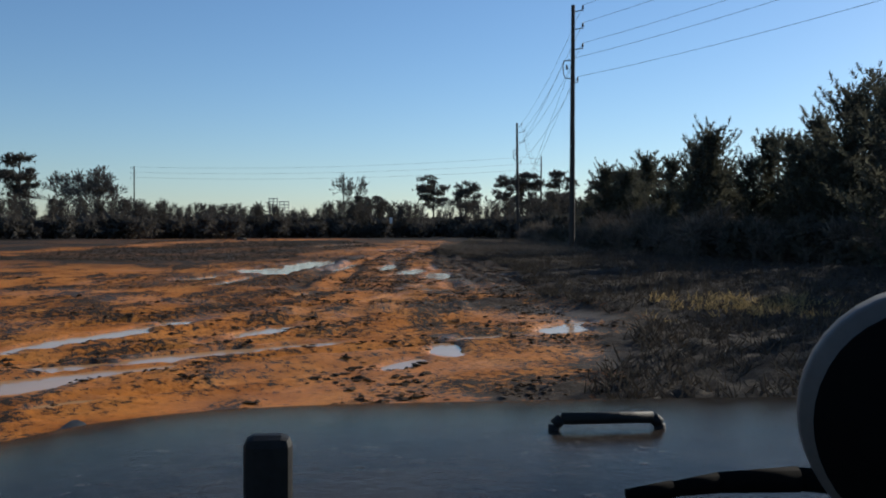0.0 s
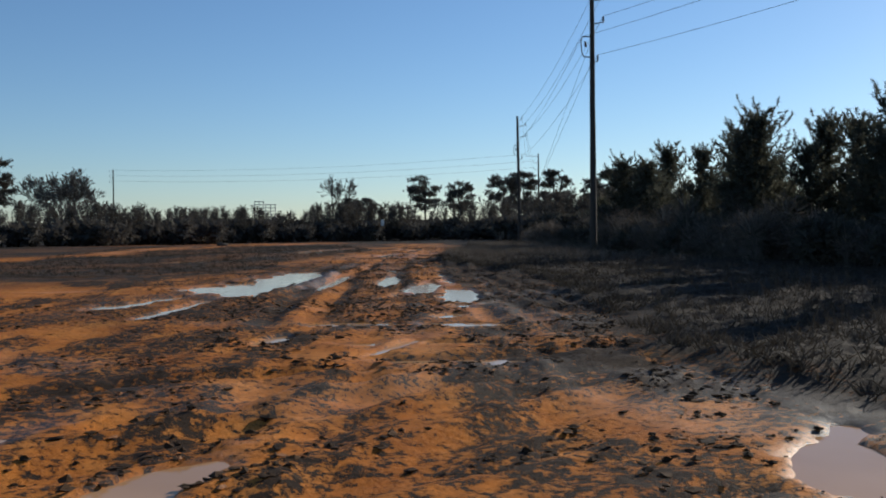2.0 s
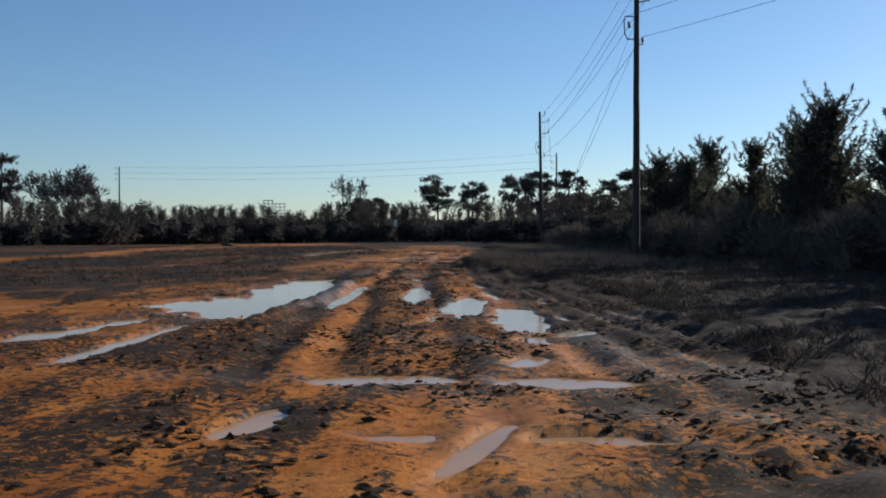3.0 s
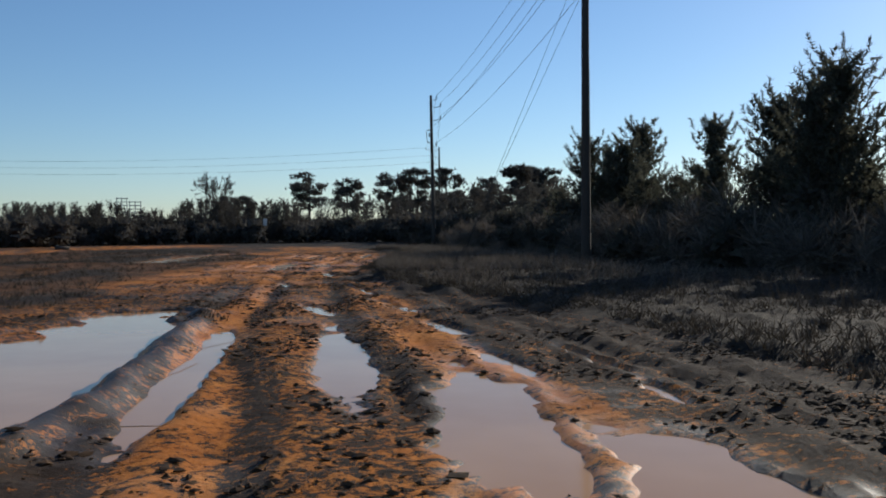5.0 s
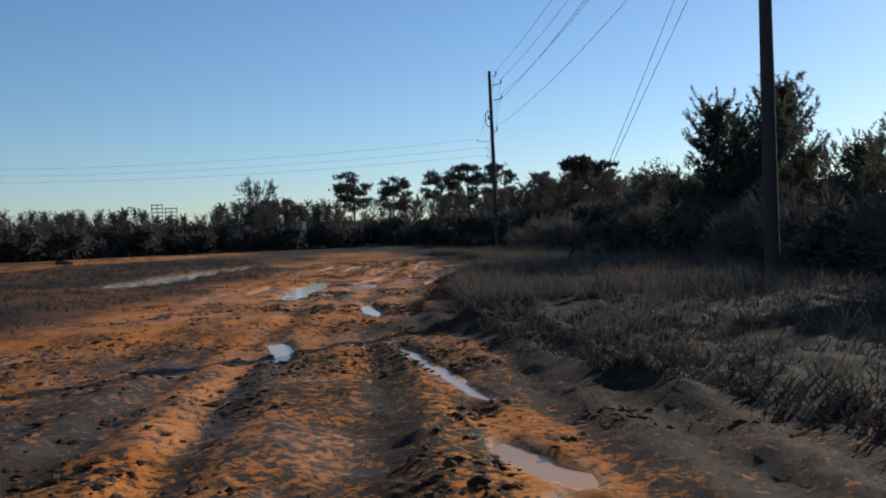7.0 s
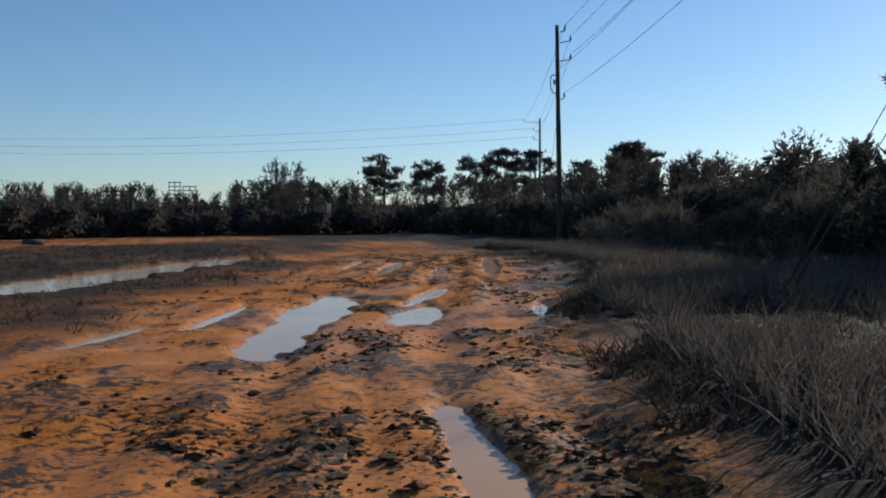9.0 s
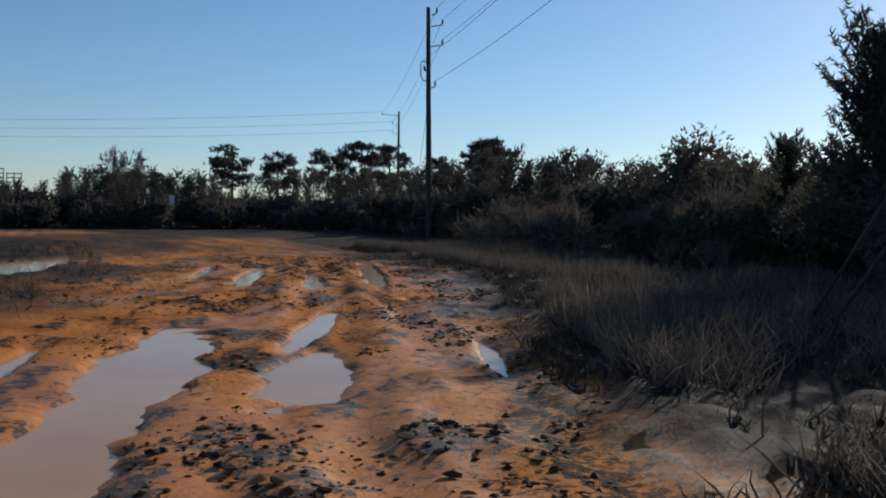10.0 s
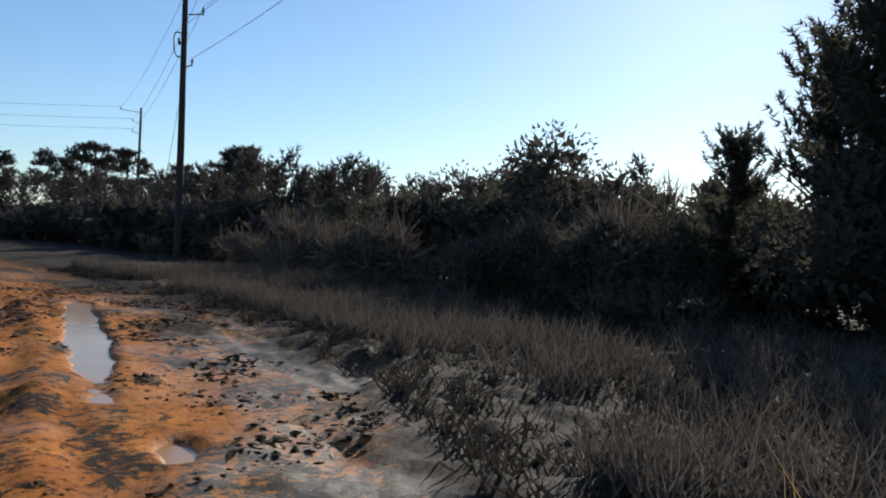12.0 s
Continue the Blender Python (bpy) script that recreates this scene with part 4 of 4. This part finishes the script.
def steel_rack(x, y):
    ob = new("steel_rack")
    ob.location = (x, y, 0)
    for off, w in ((-1.4, 1.9), (1.1, 2.1)):
        for sx in (-0.5, 0, 0.5):
            bm = bmesh.new()
            cylinder(bm, (off + sx * w, 0, -0.2), (off + sx * w, 0, 8.5 if off < 0 else 7.8), 0.09, 0.09, 6)
            part("upright", bm, M_STEEL, ob)
        for k in range(5):
            bm = bmesh.new()
            z = (8.35 if off < 0 else 7.65) - 0.7 * k
            box(bm, Matrix.Translation((off, 0, z)), w + 0.3, 0.18, 0.16, 0.02)
            part("rail", bm, M_STEEL, ob)
    tagged(ob, "grey open steel racks standing beyond the pines", "steel frame")


steel_rack(-0.2, 216.5)


def light_mast(x, y, h):
    ob = new("light_mast")
    ob.location = (x, y, 0)
    bm = bmesh.new()
    cylinder(bm, (0, 0, -0.3), (0, 0, h), 0.22, 0.12, 10)
    part("mast", bm, M_STEEL, ob)
    bm = bmesh.new()
    box(bm, Matrix.Translation((0, 0, h)), 1.9, 0.2, 0.18, 0.02)
    part("crossbar", bm, M_STEEL, ob)
    for k in (-0.8, -0.27, 0.27, 0.8):
        bm = bmesh.new()
        box(bm, Matrix.Translation((k, -0.1, h + 0.25)), 0.4, 0.3, 0.4, 0.05)
        part("floodlight", bm, M_STEEL, ob)
    tagged(ob, "tall grey mast with a row of floodlights", "light mast")


light_mast(139.7, 148.8, 20.0)


def log(x, y):
    g = np.random.default_rng(41)
    bm = bmesh.new()
    cylinder(bm, (-0.55, 0, 0.17), (0.55, 0.1, 0.15), 0.19, 0.15, 12)
    for v in bm.verts:
        v.co += Vector(g.normal(0, 0.02, 3))
    ob = part("log", bm, M_BARK)
    ob.location = (x, y, height(x, y)[0])
    tagged(ob, "dark log lying on the orange clay", "log")


log(-4.2, 104.3)


# ---------------------------------------------------------------- the vehicle at the start


def paint_material():
    m, n, l, p = material("dirty_dark_paint", 0.2)
    film, spots = noise_node(n, l, 5.0, 6.0, 0.7), noise_node(n, l, 55.0, 5.0, 0.65)
    dirt = ramp(n, l, film, (0.38, (0.2, 0.2, 0.2)), (0.62, (1, 1, 1)))
    col = mixed(n, l, dirt, (0.02, 0.017, 0.014, 1), (0.10, 0.08, 0.062, 1))
    col = mixed(n, l, ramp(n, l, spots, (0.6, (0, 0, 0)), (0.7, (0.7, 0.7, 0.7))), col, (0.15, 0.12, 0.095, 1))
    l.new(col, p.inputs["Base Color"])
    r = n.new("ShaderNodeMapRange")
    r.inputs["To Min"].default_value, r.inputs["To Max"].default_value = 0.03, 0.2
    l.new(film, r.inputs["Value"])
    l.new(r.outputs["Result"], p.inputs["Roughness"])
    p.inputs["Specular IOR Level"].default_value = 0.25
    p.inputs["IOR"].default_value = 1.25
    bump(n, l, p, spots, 0.35, 0.002)
    return m


M_PAINT = paint_material()
M_RUBBER = noisy("black_rubber", (0.008, 0.008, 0.008), (0.022, 0.021, 0.02), 9.0, 0.6)
M_MATT = noisy("matt_black", (0.003, 0.003, 0.003), (0.006, 0.006, 0.006), 9.0, 0.95, relief=0)
M_MATT.node_tree.nodes["Principled BSDF"].inputs["Specular IOR Level"].default_value = 0.05
M_RUBBER.node_tree.nodes["Principled BSDF"].inputs["Specular IOR Level"].default_value = 0.15
M_RIM = noisy("grey_plastic", (0.06, 0.056, 0.052), (0.11, 0.104, 0.096), 12.0, 0.7, relief=0)
M_GLASS = noisy("dull_lamp_glass", (0.3, 0.3, 0.3), (0.5, 0.5, 0.48), 12.0, 0.1, relief=0)


def off_road_vehicle(x, y, bearing):
    """x to its right and y ahead of the driver's eye; the middle of the car lies at x = 0.32."""
    car, mid = new("off_road_vehicle"), 0.32
    bm = bmesh.new()
    nu, nf = 41, 49
    rows = []
    for j in range(nf):
        row = []
        for i in range(nu):
            u, f = -1 + 2 * i / (nu - 1), j / (nf - 1)
            su = math.copysign(abs(u) ** 0.8, u)
            sf = f ** 0.8
            r = (abs(su) ** 4 + sf**4) ** 0.25
            big = max(abs(su), sf, 1e-6)
            k = big / max(r, 1e-6)
            px, pf = 1.08 * su * k, 0.42 + 1.36 * sf * k
            row.append(bm.verts.new((mid + px, pf, 1.162 - 0.02 * (pf - 0.5) - 0.036 * max(0.0, (pf - 0.5) / 0.9) ** 4 - 0.07 * abs(px / 1.08) ** 4 - 0.34 * (big**4) ** 2.6)))
        rows.append(row)
    for j in range(nf - 1):
        for i in range(nu - 1):
            bm.faces.new((rows[j][i], rows[j][i + 1], rows[j + 1][i + 1], rows[j + 1][i]))
    bmesh.ops.solidify(bm, geom=bm.faces[:], thickness=0.012)
    hood = part("hood", bm, M_PAINT, car, "dark glossy hood spotted with dirt and water")
    for px, pf in ((-0.0625, 0.68), (0.7, 0.68)):
        bm = bmesh.new()
        box(bm, Matrix.Translation((px, pf, 1.186)), 0.035, 0.024, 0.058, 0.008)
        part("bump_stop", bm, M_RUBBER, hood, "black rubber block", smooth=False)
    bm = bmesh.new()
    pts = [Vector((0.272 + u, 0.97, v)) for u, v in ((-0.06, 1.128), (-0.058, 1.155), (-0.05, 1.162), (0.05, 1.162), (0.058, 1.155), (0.06, 1.128))]
    for a, b in zip(pts, pts[1:]):
        cylinder(bm, a, b, 0.0065, 0.0065, 10)
    part("tie_down_loop", bm, M_RUBBER, hood, "black tie-down loop")
    for px in (mid - 0.73, mid + 0.73):
        bm = bmesh.new()
        box(bm, Matrix.Translation((px, 1.38, 1.068)) @ pose(0, 0, 0, 0, 20 if px < mid else -20, 0), 0.03, 0.09, 0.022, 0.01)
        part("latch", bm, M_RUBBER, hood)
    bm = bmesh.new()
    arm = [Vector(v) for v in ((0.2, 0.66, 1.169), (0.235, 0.66, 1.173), (0.27, 0.66, 1.177), (0.33, 0.657, 1.179), (0.42, 0.65, 1.173))]
    for a, b, r in zip(arm, arm[1:], (0.005, 0.006, 0.008, 0.009)):
        cylinder(bm, a, b, r, r + 0.002, 10)
    part("wiper", bm, M_MATT, car)
    bm = bmesh.new()
    box(bm, Matrix.Translation((mid, 0.3, 0.95)), 1.5, 0.36, 0.22, 0.05)
    part("cowl", bm, M_PAINT, car)
    bm = bmesh.new()
    box(bm, Matrix.Translation((mid, -0.55, 0.62)), 1.5, 1.4, 0.16, 0.03)
    part("floor_pan", bm, M_PAINT, car)
    for px in (mid - 0.74, mid + 0.74):
        bm = bmesh.new()
        box(bm, Matrix.Translation((px, -0.55, 0.86)), 0.05, 1.4, 0.5, 0.02)
        part("side_panel", bm, M_PAINT, car)
        bm = bmesh.new()
        box(bm, Matrix.Translation((px + (0.1 if px > mid else -0.1), 1.1, 0.9)), 0.24, 1.2, 0.07, 0.03)
        part("fender", bm, M_PAINT, car)
    bm = bmesh.new()
    box(bm, Matrix.Translation((mid, 1.6, 0.68)), 1.3, 0.1, 0.44, 0.03)
    part("grille", bm, M_PAINT, car)
    for px in (mid - 0.48, mid + 0.48):
        bm = bmesh.new()
        cylinder(bm, (px, 1.64, 0.72), (px, 1.69, 0.72), 0.09, 0.085, 20)
        part("headlight", bm, M_GLASS, car)
    bm = bmesh.new()
    box(bm, Matrix.Translation((mid, 1.92, 0.6)), 1.6, 0.14, 0.16, 0.03)
    part("bumper", bm, M_RUBBER, car)
    bm = bmesh.new()
    box(bm, Matrix.Translation((mid, 0.6, 0.56)), 0.9, 2.9, 0.14, 0.02)
    part("frame", bm, M_RUBBER, car)
    for px in (mid - 0.8, mid + 0.8):
        for pf in (1.15, -1.0):
            bm = bmesh.new()
            cylinder(bm, (px - 0.12, pf, 0.40), (px + 0.12, pf, 0.40), 0.41, 0.41, 36)
            bmesh.ops.bevel(bm, geom=[e for e in bm.edges if abs(e.verts[0].co.x - e.verts[1].co.x) < 0.01], offset=0.03, segments=2, profile=0.5, affect="EDGES")
            wheel = part("tyre", bm, M_RUBBER, car)
            bm = bmesh.new()
            cylinder(bm, (px - 0.125, pf, 0.40), (px + 0.125, pf, 0.40), 0.2, 0.2, 24)
            part("rim", bm, M_RIM, wheel)
    # a round black fitting on the dashboard
    bm = bmesh.new()
    m = Matrix.Translation((0.305, 0.45, 1.263)) @ pose(0, 0, 0, 90, 0, -32)
    bmesh.ops.create_cone(bm, cap_ends=True, segments=40, radius1=0.062, radius2=0.062, depth=0.03, matrix=m)
    pod = part("dash_fitting", bm, M_MATT, car, "round black fitting with a grey rim")
    bm = bmesh.new()
    bmesh.ops.create_cone(bm, cap_ends=True, segments=40, radius1=0.074, radius2=0.07, depth=0.02, matrix=m @ Matrix.Translation((0, 0, -0.012)))
    part("rim", bm, M_RIM, pod)
    bm = bmesh.new()
    cylinder(bm, (0.305, 0.46, 0.95), (0.305, 0.46, 1.233), 0.012, 0.012, 10)
    part("stalk", bm, M_RUBBER, pod)
    car.matrix_world = Matrix.Translation((x, y, 0)) @ pose(0, 0, 0, 0, 0, -bearing)
    tagged(car, "muddy dark open off-road vehicle standing at the start of the track", "car")


off_road_vehicle(0.0, 0.0, 4.5)
